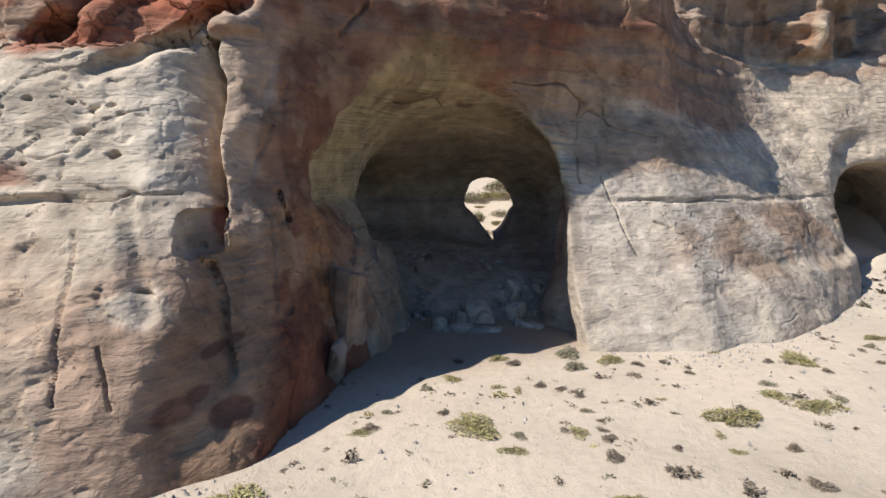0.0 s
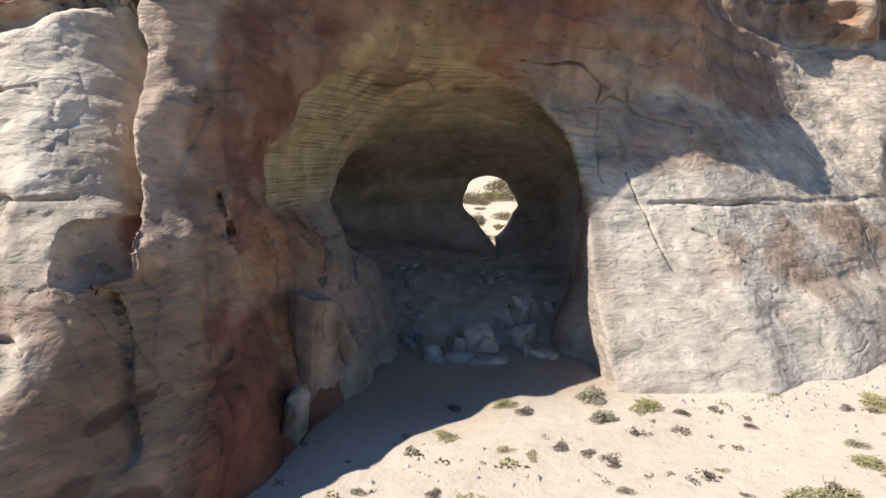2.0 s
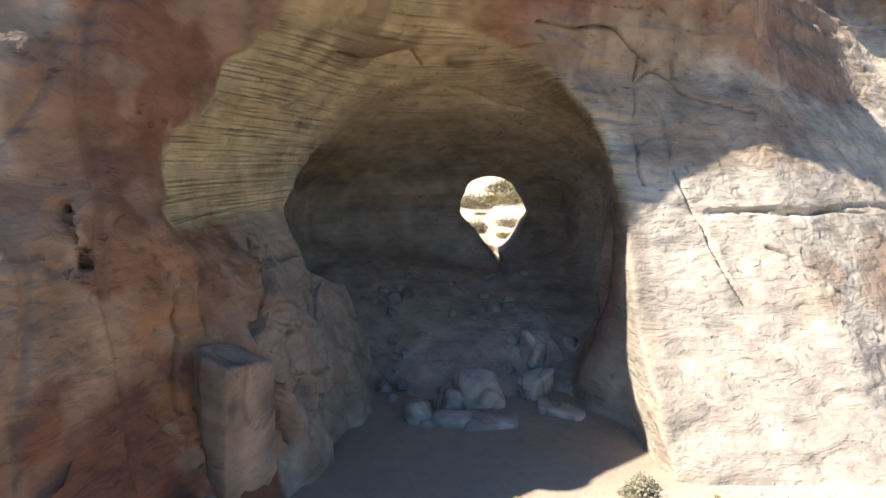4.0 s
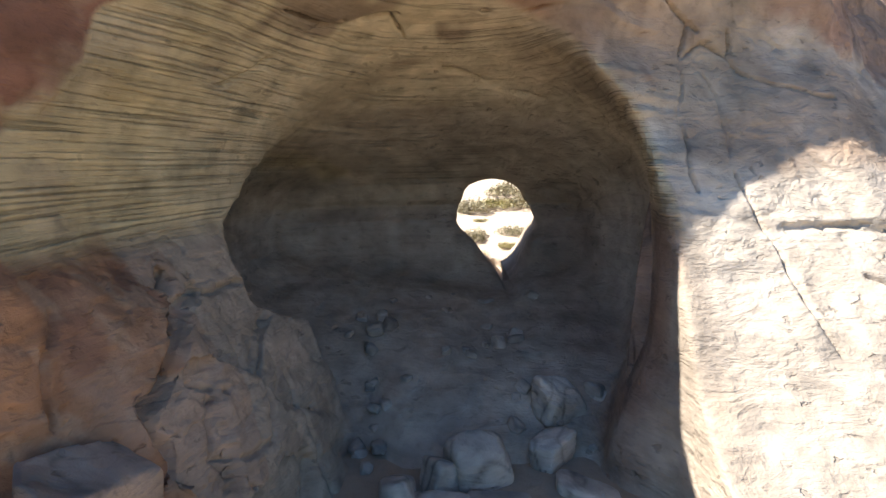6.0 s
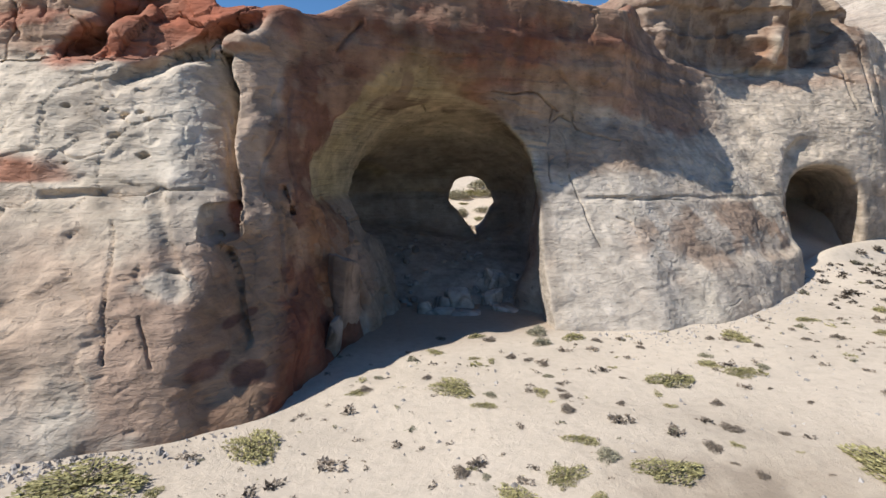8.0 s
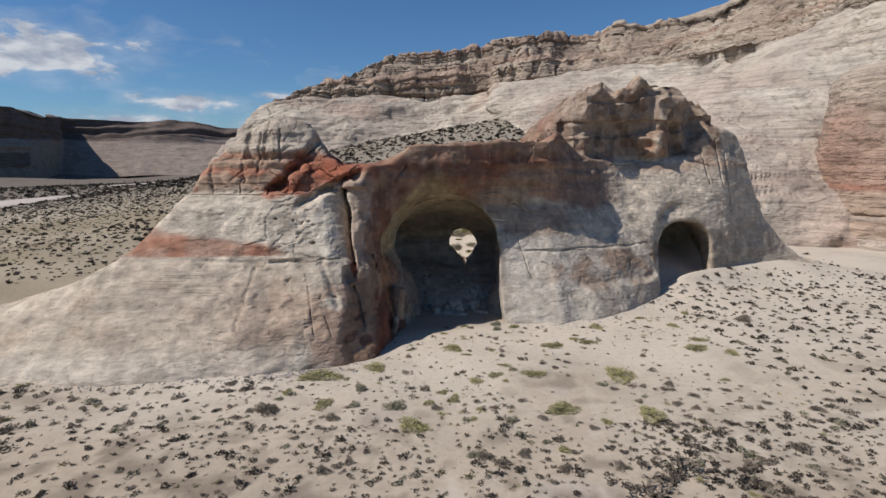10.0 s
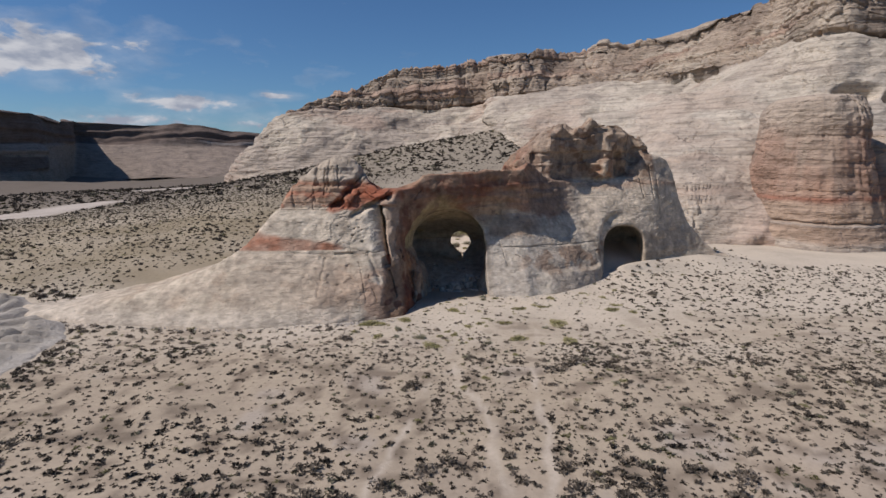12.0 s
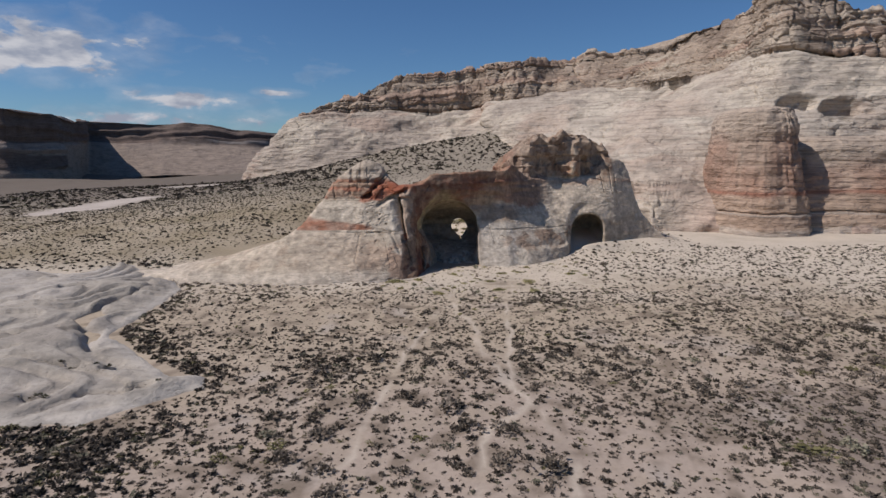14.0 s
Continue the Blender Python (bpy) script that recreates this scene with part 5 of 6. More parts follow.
def build_buttress(cx, cy, wide, deep, high, seed, label):
    """A fluted red tower that leans on the foot of the mesa."""
    nu, nv = 320, 200
    a, v = np.meshgrid(np.linspace(0, 2 * math.pi, nu), np.linspace(0, 1, nv), indexing="ij")
    a, v = a.ravel(), v.ravel()
    s = np.clip((v - 0.68) / 0.32, 0, 1)
    r = lerp(1.5, 0.92, np.minimum(v / 0.68, 1) ** 0.8) * np.clip(1 - s ** 2.3, 0, 1) ** 0.5
    z = np.where(v > 0.68, high * (0.74 + 0.26 * np.sin(s * math.pi / 2)), -2 + (high * 0.74 + 2) * v / 0.68)
    ex = np.sign(np.cos(a)) * np.abs(np.cos(a)) ** 0.8
    ey = np.sign(np.sin(a)) * np.abs(np.sin(a)) ** 0.8
    x, y = cx + r * wide * ex, cy + r * deep * ey
    p = np.stack([x, y, z], 1)
    flute = fbm(ex * 5, ey * 5, z * 0.012, 0.8, 3, seed)
    some = step(-0.1, 0.35, ex + 0.3 * fbm(ex * 5, ey * 5, z * 0.1, 3.5, 2, seed + 5))
    groove = step(0.07, 0.0, np.abs(fbm(ex * 6, ey * 6, z * 0.02, 0.9, 2, seed + 3) + 0.03 * np.sin(z)))
    bed = vnoise(0.02 * x, 0.02 * y, np.floor(z / 0.9 + 0.3 * flute) * 5.7, seed + 2)
    gap, who = cells(x + 0.3 * flute, y, z * 0.5, 2.2, seed + 8)
    d = 0.35 * flute * step(3, 10, z) - 1.3 * groove * some * step(10.5, 11.5, z) + 0.7 * fbm(x, y, z, 10, 2, seed + 6) + 0.35 * fbm(x, y, z, 3, 3, seed + 1) + 0.22 * bed
    d = d + (0.25 * who - 0.35 * step(0.07, 0.0, gap)) * step(8, 12, z) * (0.3 + 0.7 * some) - 0.7 * bump_at(z + 0.2 * flute, 5.6, 0.18)
    p[:, 0] += d * np.cos(a); p[:, 1] += d * np.sin(a)
    w = fbm(x, y, z, 12, 3, seed + 4)
    col = np.tile(np.array((0.41, 0.325, 0.25)), (len(p), 1))
    col = paint(col, (0.345, 0.215, 0.15), step(high - 4, high - 11, z + 3 * w) * (0.8 + 0.3 * w + 0.3 * flute))
    col = paint(col, (0.43, 0.34, 0.255), step(0.0, 0.7, fbm(x, y, z * 0.3, 7, 3, seed + 7)) * 0.5)
    col = paint(col, (0.41, 0.295, 0.21), step(11.5, 9.5, z + w) * 0.8)
    col = paint(col, (0.29, 0.125, 0.08), bump_at(z + 0.4 * w, 10.8, 0.6) * (0.35 + 0.5 * step(-0.3, 0.4, w + 0.02 * (x - 90))))
    col = paint(col, (0.52, 0.44, 0.36), bump_at(z + 0.2 * flute, 5.1, 0.22) * 0.7)
    col = paint(col, (0.46, 0.385, 0.31), step(2.6, 1.2, z + 0.6 * w) * 0.8)
    ob = new("rock_buttress", mesh_np("rock_buttress", p, grid_faces(nu, nv), CLIFF, col))
    return tagged(ob, label, "rock")


build_buttress(87.6, 75.5, 9.6, 13, 33.5, 81, "fluted reddish sandstone buttress at the mesa foot")
build_buttress(119, 84, 26, 17, 26, 181, "broad brown sandstone buttress with red bands")


def build_far_mesa():
    nu, nv = 340, 150
    u, v = np.meshgrid(np.linspace(0, 1, nu), np.linspace(0, 1, nv), indexing="ij")
    u, v = u.ravel(), v.ravel()
    key = (0, 0.12, 0.26, 0.36, 0.48, 0.58, 0.7, 1)
    fx = np.interp(u, key, (-1300, -600, -345, -352, -410, -330, -230, 200))
    fy = np.interp(u, key, (300, 330, 385, 475, 600, 645, 685, 1000))
    top = np.interp(u, key, (66, 66, 63, 62, 72, 70, 62, 44))
    near = np.interp(u, (0, 0.12, 0.24, 0.33, 0.37, 0.48, 0.58, 1), (0.4, 0.3, 0.18, 0.18, 0.85, 0.95, 1, 1))
    back = np.interp(v, (0, 0.45, 0.5, 0.78, 0.82, 1), (0, 80, 86, 108, 300, 600))
    z = np.interp(v, (0, 0.45, 0.5, 0.78, 0.82, 1), (-0.08, 0.58, 0.63, 0.98, 1.0, 1.05))
    z = np.where(v > 0.001, z * top, -4)
    x, y = fx - 0.5 * back * near, fy + back * near
    p = np.stack([x, y, z], 1)
    n = normals_of(p, grid_faces(nu, nv))
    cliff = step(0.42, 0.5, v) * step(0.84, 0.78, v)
    # the headland is cliff nearly to its foot; the dark paint includes its shade
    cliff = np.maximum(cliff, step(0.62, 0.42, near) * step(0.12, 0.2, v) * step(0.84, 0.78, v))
    flat_top = step(0.8, 0.76, v)
    d = flat_top * (cliff * (6 * fbm(x, y, z * 0.15, 70, 4, 91) + 4 * vnoise(x * 0.004, y * 0.004, z * 0.25, 92)) + 2.5 * fbm(x, y, z, 50, 4, 93))
    p = p + n * d[:, None]
    w = fbm(x, y, z, 80, 3, 94)
    col = np.tile(np.array((0.30, 0.235, 0.185)), (len(p), 1))
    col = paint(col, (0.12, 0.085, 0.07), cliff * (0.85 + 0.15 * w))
    col = paint(col, (0.34, 0.29, 0.25), cliff * step(0.25, 0.6, vnoise(x * 0.004, y * 0.004, z * 0.30, 95) + 0.3 * w) * 0.8)
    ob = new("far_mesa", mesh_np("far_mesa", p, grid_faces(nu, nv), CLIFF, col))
    return tagged(ob, "distant dark cliff line above a grey talus slope", "mesa", kind="structure")


build_far_mesa()


# ---------------------------------------------------------------- slickrock on the flat
SLICK = ((-42.2, 6.3), (-41.3, -7.5), (-40.8, -14.5), (-33, -23), (-26, -28), (-25.2, -31), (-28, -33), (-31.6, -36), (-38, -36.4), (-70, -46), (-112, -24), (-112, 26), (-68, 19), (-57, 22), (-47, 13))


def inside_distance(x, y, ring):
    """Distance to the ring, positive within it."""
    best, odd = np.full(x.shape, 1e9), np.zeros(x.shape, bool)
    for (ax, ay), (bx, by) in zip(ring, ring[1:] + ring[:1]):
        t = np.clip(((x - ax) * (bx - ax) + (y - ay) * (by - ay)) / ((bx - ax) ** 2 + (by - ay) ** 2), 0, 1)
        best = np.minimum(best, np.hypot(x - ax - t * (bx - ax), y - ay - t * (by - ay)))
        cross = ((ay > y) != (by > y)) & (x < (bx - ax) * (y - ay) / (by - ay + 1e-9) + ax)
        odd ^= cross
    return np.where(odd, best, -best)


POCKETS = ((-39.8, -25.2, 2.5), (-34.8, -26.0, 1.1), (-38.3, -32.2, 1.5), (-33.2, -31.6, 2.8), (-29.6, -30.6, 1.1), (-47.4, -22.6, 1.6), (-52, -17, 2.4), (-56, -22, 2.0), (-57, 4, 1.6), (-60, -3, 2.0))


def slick_height(x, y):
    """How high the slickrock stands over the ground, and how deep a place lies within its outline."""
    s = inside_distance(x + 0.8 * fbm(x, y, 0 * x, 5, 3, 101), y + 0.8 * fbm(x, y, 0 * x, 5, 3, 102), SLICK)
    z = np.where(s > 0, 1.3 * (1 - np.exp(-np.maximum(s, 0) / 3.0)), 0.5 * s)
    z = z + step(0, 3, s) * (0.9 * fbm(x, y, 0 * x, 11, 3, 103) + 0.10 * fbm(x, y, 0 * x, 2, 3, 104))
    # a gully and some pockets and ledges across it
    gx_at = np.interp(y, (-22, -16, -10, -3, 4, 10), (-39.5, -42.5, -46.8, -48.5, -47.6, -44))
    gully = np.abs(x - gx_at + 0.8 * fbm(x, y, 0 * x, 3, 2, 107))
    z = z - (0.9 + 1.3 * bump_at(y, -8, 3)) * np.exp(-(gully / (0.7 + 0.5 * bump_at(y, -8, 3))) ** 2) * step(-23, -20, y) * step(9, 5, y) * step(0.3, 1.5, s)
    for hx, hy, hl in POCKETS:
        r = np.hypot((x - hx) / hl, (y - hy) / 0.65) + 0.35 * fbm(x, y, 0 * x, 1.6, 2, 108)
        z = z - 0.95 * step(1.05, 0.65, r) * step(0.3, 1.5, s)
    ledge = fbm(x, y, 0 * x, 15, 2, 106) * 3.2
    z = z + step(0, 3, s) * 0.45 * step(0.42, 0.58, ledge - np.floor(ledge))
    return z, s


def build_slickrock():
    xs, ys = axis([(-114, -70, 0.8), (-70, -22, 0.3)]), axis([(-48, 28, 0.3)])
    gx, gy = np.meshgrid(xs, ys, indexing="ij")
    x, y = gx.ravel(), gy.ravel()
    z, s = slick_height(x, y)
    p = np.stack([x, y, z + ground_height(x, y)], 1)
    w = fbm(x, y, 0 * x, 6, 3, 105)
    col = np.tile(np.array((0.36, 0.315, 0.26)), (len(p), 1))
    col = paint(col, (0.42, 0.37, 0.315), step(-0.3, 0.6, w))
    col = paint(col, (0.29, 0.25, 0.205), step(0.2, 0.7, fbm(x, y, 0 * x, 9, 4, 109)) * 0.7)
    col = paint(col, (0.48, 0.425, 0.36), step(2.2, 0.6, s) * step(-0.2, 0.3, s) * 0.8)
    ob = new("slickrock", mesh_np("slickrock", p, grid_faces(len(xs), len(ys)), ROCK, col))
    return tagged(ob, "smooth pale grey slickrock outcrop in the desert flat", "rock", kind="structure")


build_slickrock()

# ---------------------------------------------------------------- loose rock
def hewn(name, size, seed, cuts=12, rounding=0.12, rough=1.0, fine=24):
    """A broken block: a body bounded by some planes, its edges worn and its faces uneven."""
    rng = np.random.default_rng(seed)
    big = max(size)
    ax = [np.linspace(-0.62, 0.62, max(10, int(fine * (0.45 + 0.55 * k / big)))) for k in size]
    x, y, z = np.meshgrid(*ax, indexing="ij")
    f = np.full(x.shape, -9.0)
    normals = [(1, 0, 0), (-1, 0, 0), (0, 1, 0), (0, -1, 0), (0, 0, 1), (0, 0, -1)] + [tuple(v / np.linalg.norm(v)) for v in rng.normal(size=(cuts, 3))]
    for k, d in enumerate(normals):
        d = np.array(d) + rng.normal(size=3) * 0.16
        reach = 0.5 * rng.uniform(0.86, 1.02) if k < 6 else 0.5 * np.abs(d).sum() * rng.uniform(0.68, 0.9)
        f = smax(f, d[0] * x + d[1] * y + d[2] * z - reach, rounding)
    q = (x * size[0] + 9.1 * seed, y * size[1], z * size[2])
    f = f + rough * (0.11 * fbm(*q, 0.55 * big, 3, 6) + 0.03 * fbm(*q, 0.12 * big, 2, 8)) * 0.6
    f = np.where((np.abs(x) > 0.6) | (np.abs(y) > 0.6) | (np.abs(z) > 0.6), 0.1, f)
    p, faces = surface_nets(*ax, f)
    return mesh_np(name, p * np.array(size), faces, ROCK)


def tint_mesh(me, colour, seed):
    co = np.zeros(len(me.vertices) * 3, np.float32)
    me.vertices.foreach_get("co", co)
    x, y, z = co.reshape(-1, 3).T.astype(float) + seed
    w = fbm(x, y, z, 0.9, 3, 5)
    c = np.array(colour)[None] * np.clip(1 + 0.4 * w[:, None] - 0.4 * step(0.1, 0.0, np.abs(fbm(x, y, z * 0.4, 1.1, 2, 7)))[:, None], 0.3, 1.5)
    at = me.color_attributes.new("tint", "FLOAT_COLOR", "POINT")
    at.data.foreach_set("color", np.concatenate([c, np.zeros((len(c), 1))], 1).astype(np.float32).ravel())


def build_block(at, size, turn, seed, colour):
    me = hewn("fractured_block", size, seed, cuts=8, rounding=0.012, rough=0.85, fine=54)
    tint_mesh(me, colour, seed)
    ob = new("fractured_block", me)
    ob.matrix_world = pose(*at, *turn)
    ob.parent = FORMATION
    return ob


GREY = (0.34, 0.295, 0.25)
# the pillar and slabs that have come loose along the left side of the large cave
build_block((-4.05, 22.3, 1.55), (1.2, 1.75, 4.9), (3, 9, -14), 3, (0.30, 0.22, 0.165))
build_block((-4.25, 20.35, 0.35), (0.5, 1.3, 2.4), (8, 12, -8), 8, (0.27, 0.235, 0.20))
# a thin slab that leans on the right wall
build_block((6.35, 29.55, 3.4), (0.36, 0.7, 6.2), (-9, 12, 15), 15, (0.30, 0.20, 0.145))


def build_boulder(at, size, turn, seed, colour=GREY, label="grey angular boulder resting on the cave floor"):
    me = hewn("boulder", size, seed, cuts=9, rounding=0.15, fine=26 if max(size) > 0.7 else 13)
    tint_mesh(me, colour, seed)
    ob = new("boulder", me)
    ob.matrix_world = pose(*at, *turn)
    return tagged(ob, label, "boulder", "boulders on the cave floor")


PALE = (0.45, 0.39, 0.325)
build_boulder((1.85, 28.2, 0.35), (1.9, 1.2, 1.55), (8, -14, 10), 21, PALE, "large pale cracked boulder leaning on others")
build_boulder((0.75, 28.0, 0.2), (0.9, 0.9, 1.2), (0, 8, 30), 22, PALE)
build_boulder((-0.3, 27.4, 0.0), (1.0, 1.0, 1.4), (0, -6, 0), 23, PALE)
build_boulder((0.6, 27.0, -0.05), (1.5, 0.9, 0.85), (5, 0, -8), 24, PALE)
build_boulder((2.2, 27.1, -0.1), (2.0, 1.1, 0.7), (0, 6, 12), 25)
build_boulder((4.15, 30.3, 1.0), (1.5, 1.2, 1.45), (0, 15, 25), 26, PALE)
build_boulder((3.8, 29.0, 0.3), (1.4, 1.0, 1.1), (0, -10, 40), 27, PALE)
build_boulder((4.4, 27.6, -0.05), (1.9, 0.9, 0.6), (0, 10, -20), 28, PALE)
rng = random.Random(5)
for i in range(46):
    y = rng.uniform(28.5, 36)
    x = rng.uniform(-2.6, 5.4) if y > 31 else rng.choice((rng.uniform(-2.6, -0.8), rng.uniform(2.8, 5.6)))
    k = rng.uniform(0.18, 0.6)
    floor = float(cave_floor(np.array(x), np.array(y)))
    floor = max(floor, float(ground_height(np.array([x]), np.array([y]))[0]))
    build_boulder((x, y, floor + 0.12 * k), (k, k * rng.uniform(0.6, 1), k * rng.uniform(0.5, 0.9)), (rng.uniform(-30, 30), rng.uniform(-30, 30), rng.uniform(0, 360)), 40 + i, GREY, "small broken stone on the cave floor")


# ---------------------------------------------------------------- desert scrub
def shrub_cloud(n, rng, flat=0.6, blade=0.22):
    """Three-cornered leaves and twigs all through a low, lobed dome of radius 1: n x 3 corners."""
    a, u = rng.random(n) * 2 * np.pi, rng.random(n)
    el = np.arcsin(u ** 0.9)
    r = 0.35 + 0.65 * rng.random(n) ** 0.45
    ph = rng.random(3) * 6.28
    r = r * (0.78 + 0.18 * np.sin(2 * a + ph[1]) + 0.14 * np.sin(3 * a + ph[0]) + 0.12 * np.sin(7 * a + ph[2]) * np.sin(5 * el + ph[0]) + 0.10 * np.sin(4 * el + ph[2]))
    d = np.stack([np.cos(a) * np.cos(el), np.sin(a) * np.cos(el), np.sin(el)], 1)
    mid = d * r[:, None]
    up = d + rng.normal(size=(n, 3)) * 0.7 + np.array((0, 0, 0.35))
    up /= np.linalg.norm(up, axis=1, keepdims=True) + 1e-6
    side = np.cross(up, rng.normal(size=(n, 3)))
    side /= np.linalg.norm(side, axis=1, keepdims=True) + 1e-6
    k = blade * (0.6 + 0.8 * rng.random(n))[:, None]
    c = np.stack([mid - side * k * 0.6 - up * k * 0.5, mid + side * k * 0.6 - up * k * 0.5, mid + up * k], 1)
    c[:, :, 2] = np.maximum(c[:, :, 2] * flat, 0)
    return c


KINDS = {  # colour, flatness, label
    "sage": ((0.33, 0.30, 0.205), 0.66, "grey-green sagebrush on pale sand"),
    "rabbit": ((0.31, 0.275, 0.125), 0.42, "low yellow-green desert bush on pale sand"),
    "dry": ((0.235, 0.19, 0.145), 0.68, "dry grey-brown desert shrub on pale sand"),
}


def shrub_mesh(kind, seed, n, blade):
    rng = np.random.default_rng(seed)
    colour, flat, _ = KINDS[kind]
    c = shrub_cloud(n, rng, flat, blade).reshape(-1, 3)
    col = np.repeat(np.array(colour)[None] * (0.7 + 0.6 * rng.random((n, 1))), 3, 0)
    return mesh_np("shrub", c, np.arange(len(c)).reshape(-1, 3), SCRUB, col, smooth=False)


NEAR_MESHES = {k: [shrub_mesh(k, 200 + 7 * i + len(k), 1700, 0.066) for i in range(4)] for k in KINDS}


def stem_mesh(seed):
    """Woody stems that fan out of one root."""
    rng = np.random.default_rng(seed)
    verts, faces = [], []
    for i in range(11):
        a, out, up = rng.random() * 6.283, 0.35 + 0.45 * rng.random(), 0.35 + 0.3 * rng.random()
        bend = rng.normal(size=2) * 0.06
        for j in range(5):
            t = j / 4
            c = np.array((math.cos(a) * out * t ** 1.2 + bend[0] * t, math.sin(a) * out * t ** 1.2 + bend[1] * t, up * t))
            w = 0.022 * (1 - 0.8 * t)
            for q in range(4):
                verts.append(c + w * np.array((math.cos(q * 1.571 + a), math.sin(q * 1.571 + a), 0)))
        base = i * 20
        faces += [(base + j * 4 + q, base + j * 4 + (q + 1) % 4, base + j * 4 + 4 + (q + 1) % 4, base + j * 4 + 4 + q) for j in range(4) for q in range(4)]
    col = np.tile(np.array((0.19, 0.15, 0.12)), (len(verts), 1))
    return mesh_np("root_crown", np.array(verts), np.array(faces), SCRUB, col)


STEMS = [stem_mesh(900 + i) for i in range(3)]


def build_bush(x, y, r, kind, k, stretch=1.0):
    """A larger bush: an empty at its root with foliage and stems."""
    ob = new("shrub")
    z = float(ground_height(np.array([float(x)]), np.array([float(y)]))[0])
    ob.matrix_world = pose(x, y, z - 0.04, 0, 0, 67 * k) @ Matrix.Diagonal((r * stretch, r, r, 1))
    for name, me in (("foliage", NEAR_MESHES[kind][k % 4]), ("root_crown", STEMS[k % 3])):
        p = new(name, me)
        p.parent = ob
    return tagged(ob, KINDS[kind][2], "shrub", "desert shrubs near the cave")


def build_shrub(x, y, r, kind, k, stretch=1.0):
    ob = new("shrub", NEAR_MESHES[kind][k % 4])
    z = float(ground_height(np.array([float(x)]), np.array([float(y)]))[0])
    ob.matrix_world = pose(x, y, z - 0.04, 0, 0, 67 * k) @ Matrix.Diagonal((r * stretch, r, r, 1))
    return tagged(ob, KINDS[kind][2], "shrub", "desert shrubs near the cave")


# bushes that stand out before the caves: low yellow-green mats, grey-green sage, and dry ones
MATS = (
    (7.0, 22.2, 0.7), (0.9, 16.6, 1.0), (2.0, 19.6, 0.35), (2.7, 19.3, 0.35), (0.3, 20.4, 0.5), (2.3, 22.5, 0.5), (4.2, 16.1, 0.45), (2.0, 15.1, 0.5), (7.7, 18.5, 0.24), (8.3, 19.8, 0.2),
    (9.6, 17.1, 0.95), (8.6, 16.1, 0.35), (11.9, 18.7, 0.65), (12.7, 17.7, 0.75), (14.9, 22.1, 0.9), (8.6, 15.0, 0.3), (11.8, 23.1, 0.35), (-5.3, 12.4, 1.1), (-9.1, 10.4, 1.5), (-8.0, 5.7, 1.0),
)
MORE_MATS = (
    (-2.1, 2.8, 1.2), (7.4, 4.8, 1.25), (13.1, 10.3, 1.6), (4.7, 12.4, 0.6), (3.8, 10.5, 0.7), (2.3, 9.7, 0.7), (6.7, 10.7, 0.95), (0.5, 6.6, 0.75), (2.2, 5.0, 0.5), (21.5, 15.6, 1.1),
    (23.7, 14.3, 0.85), (22.6, 17.6, 0.9), (20.4, 9.2, 0.5), (22.1, 21.6, 0.7), (20.1, 24.5, 0.6), (25.3, 25.9, 0.8), (5.8, 15.7, 0.2), (-2.7, 16.4, 0.45), (12.7, 3.6, 1.2),
)
SAGE = (
    (5.4, 23.0, 0.75), (5.3, 21.4, 0.6), (-2.0, 17.8, 0.25), (2.3, 16.0, 0.33), (4.8, 17.6, 0.25), (-5.9, 8.2, 0.75), (-6.0, 5.5, 0.55), (-3.4, 5.5, 0.9), (5.2, 11.4, 0.5), (3.9, 3.3, 0.6),
)
DRY = (
    (8.0, 21.8, 0.33), (-2.4, 16.7, 0.3), (3.6, 19.7, 0.3), (4.3, 19.4, 0.27), (4.9, 18.8, 0.27), (5.0, 15.7, 0.3), (5.0, 16.3, 0.22), (5.1, 16.9, 0.2), (7.7, 17.4, 0.17), (9.8, 20.9, 0.23),
    (9.2, 22.1, 0.23), (13.6, 22.0, 0.3), (6.9, 15.2, 0.26), (10.4, 15.2, 0.3), (-11.4, 4.8, 1.0), (-0.7, 5.3, 0.5), (-10.1, 8.5, 0.4), (-7.1, 3.7, 0.6), (-15.2, 9.4, 0.5), (-13.8, 8.3, 0.6),
)
MORE_DRY = (
    (-17.2, 6.6, 0.35), (-14.6, 5.0, 0.4), (-3.7, 3.6, 0.37), (5.9, 3.6, 0.45), (15.3, 7.7, 0.45), (16.9, 6.7, 0.48), (15.1, 5.4, 0.46), (16.1, 4.8, 0.4), (29.8, 23.2, 1.1), (2.9, 21.9, 0.4), (0.6, 22.4, 0.3),
)
k = 0
for kind, group in (("rabbit", MATS + MORE_MATS), ("sage", SAGE), ("dry", DRY + MORE_DRY)):
    for x, y, r in group:
        k += 1
        if r > 0.3:
            build_bush(x, y, r / (1.35 if kind == "rabbit" else 1.1), kind, k, 1.0 + (0.5 + 0.12 * (k % 4)) * (kind == "rabbit"))
        else:
            build_shrub(x, y, r, kind, k)
MARKED = np.array(MATS + MORE_MATS + SAGE + DRY + MORE_DRY)
for k, (x, y, r) in enumerate(((2.5, 45.2, 0.75), (2.9, 47.4, 0.8), (2.5, 43.4, 0.45), (4.7, 46.2, 0.6), (5.2, 48.0, 0.7), (2.9, 52.2, 1.5), (4.6, 53.2, 1.8), (6.4, 52.8, 1.5), (5.6, 55.6, 1.8), (3.4, 50.4, 0.4))):
    build_shrub(x, y, 1.35 * r if r < 1.2 else r, "sage" if k % 3 else "rabbit", k)


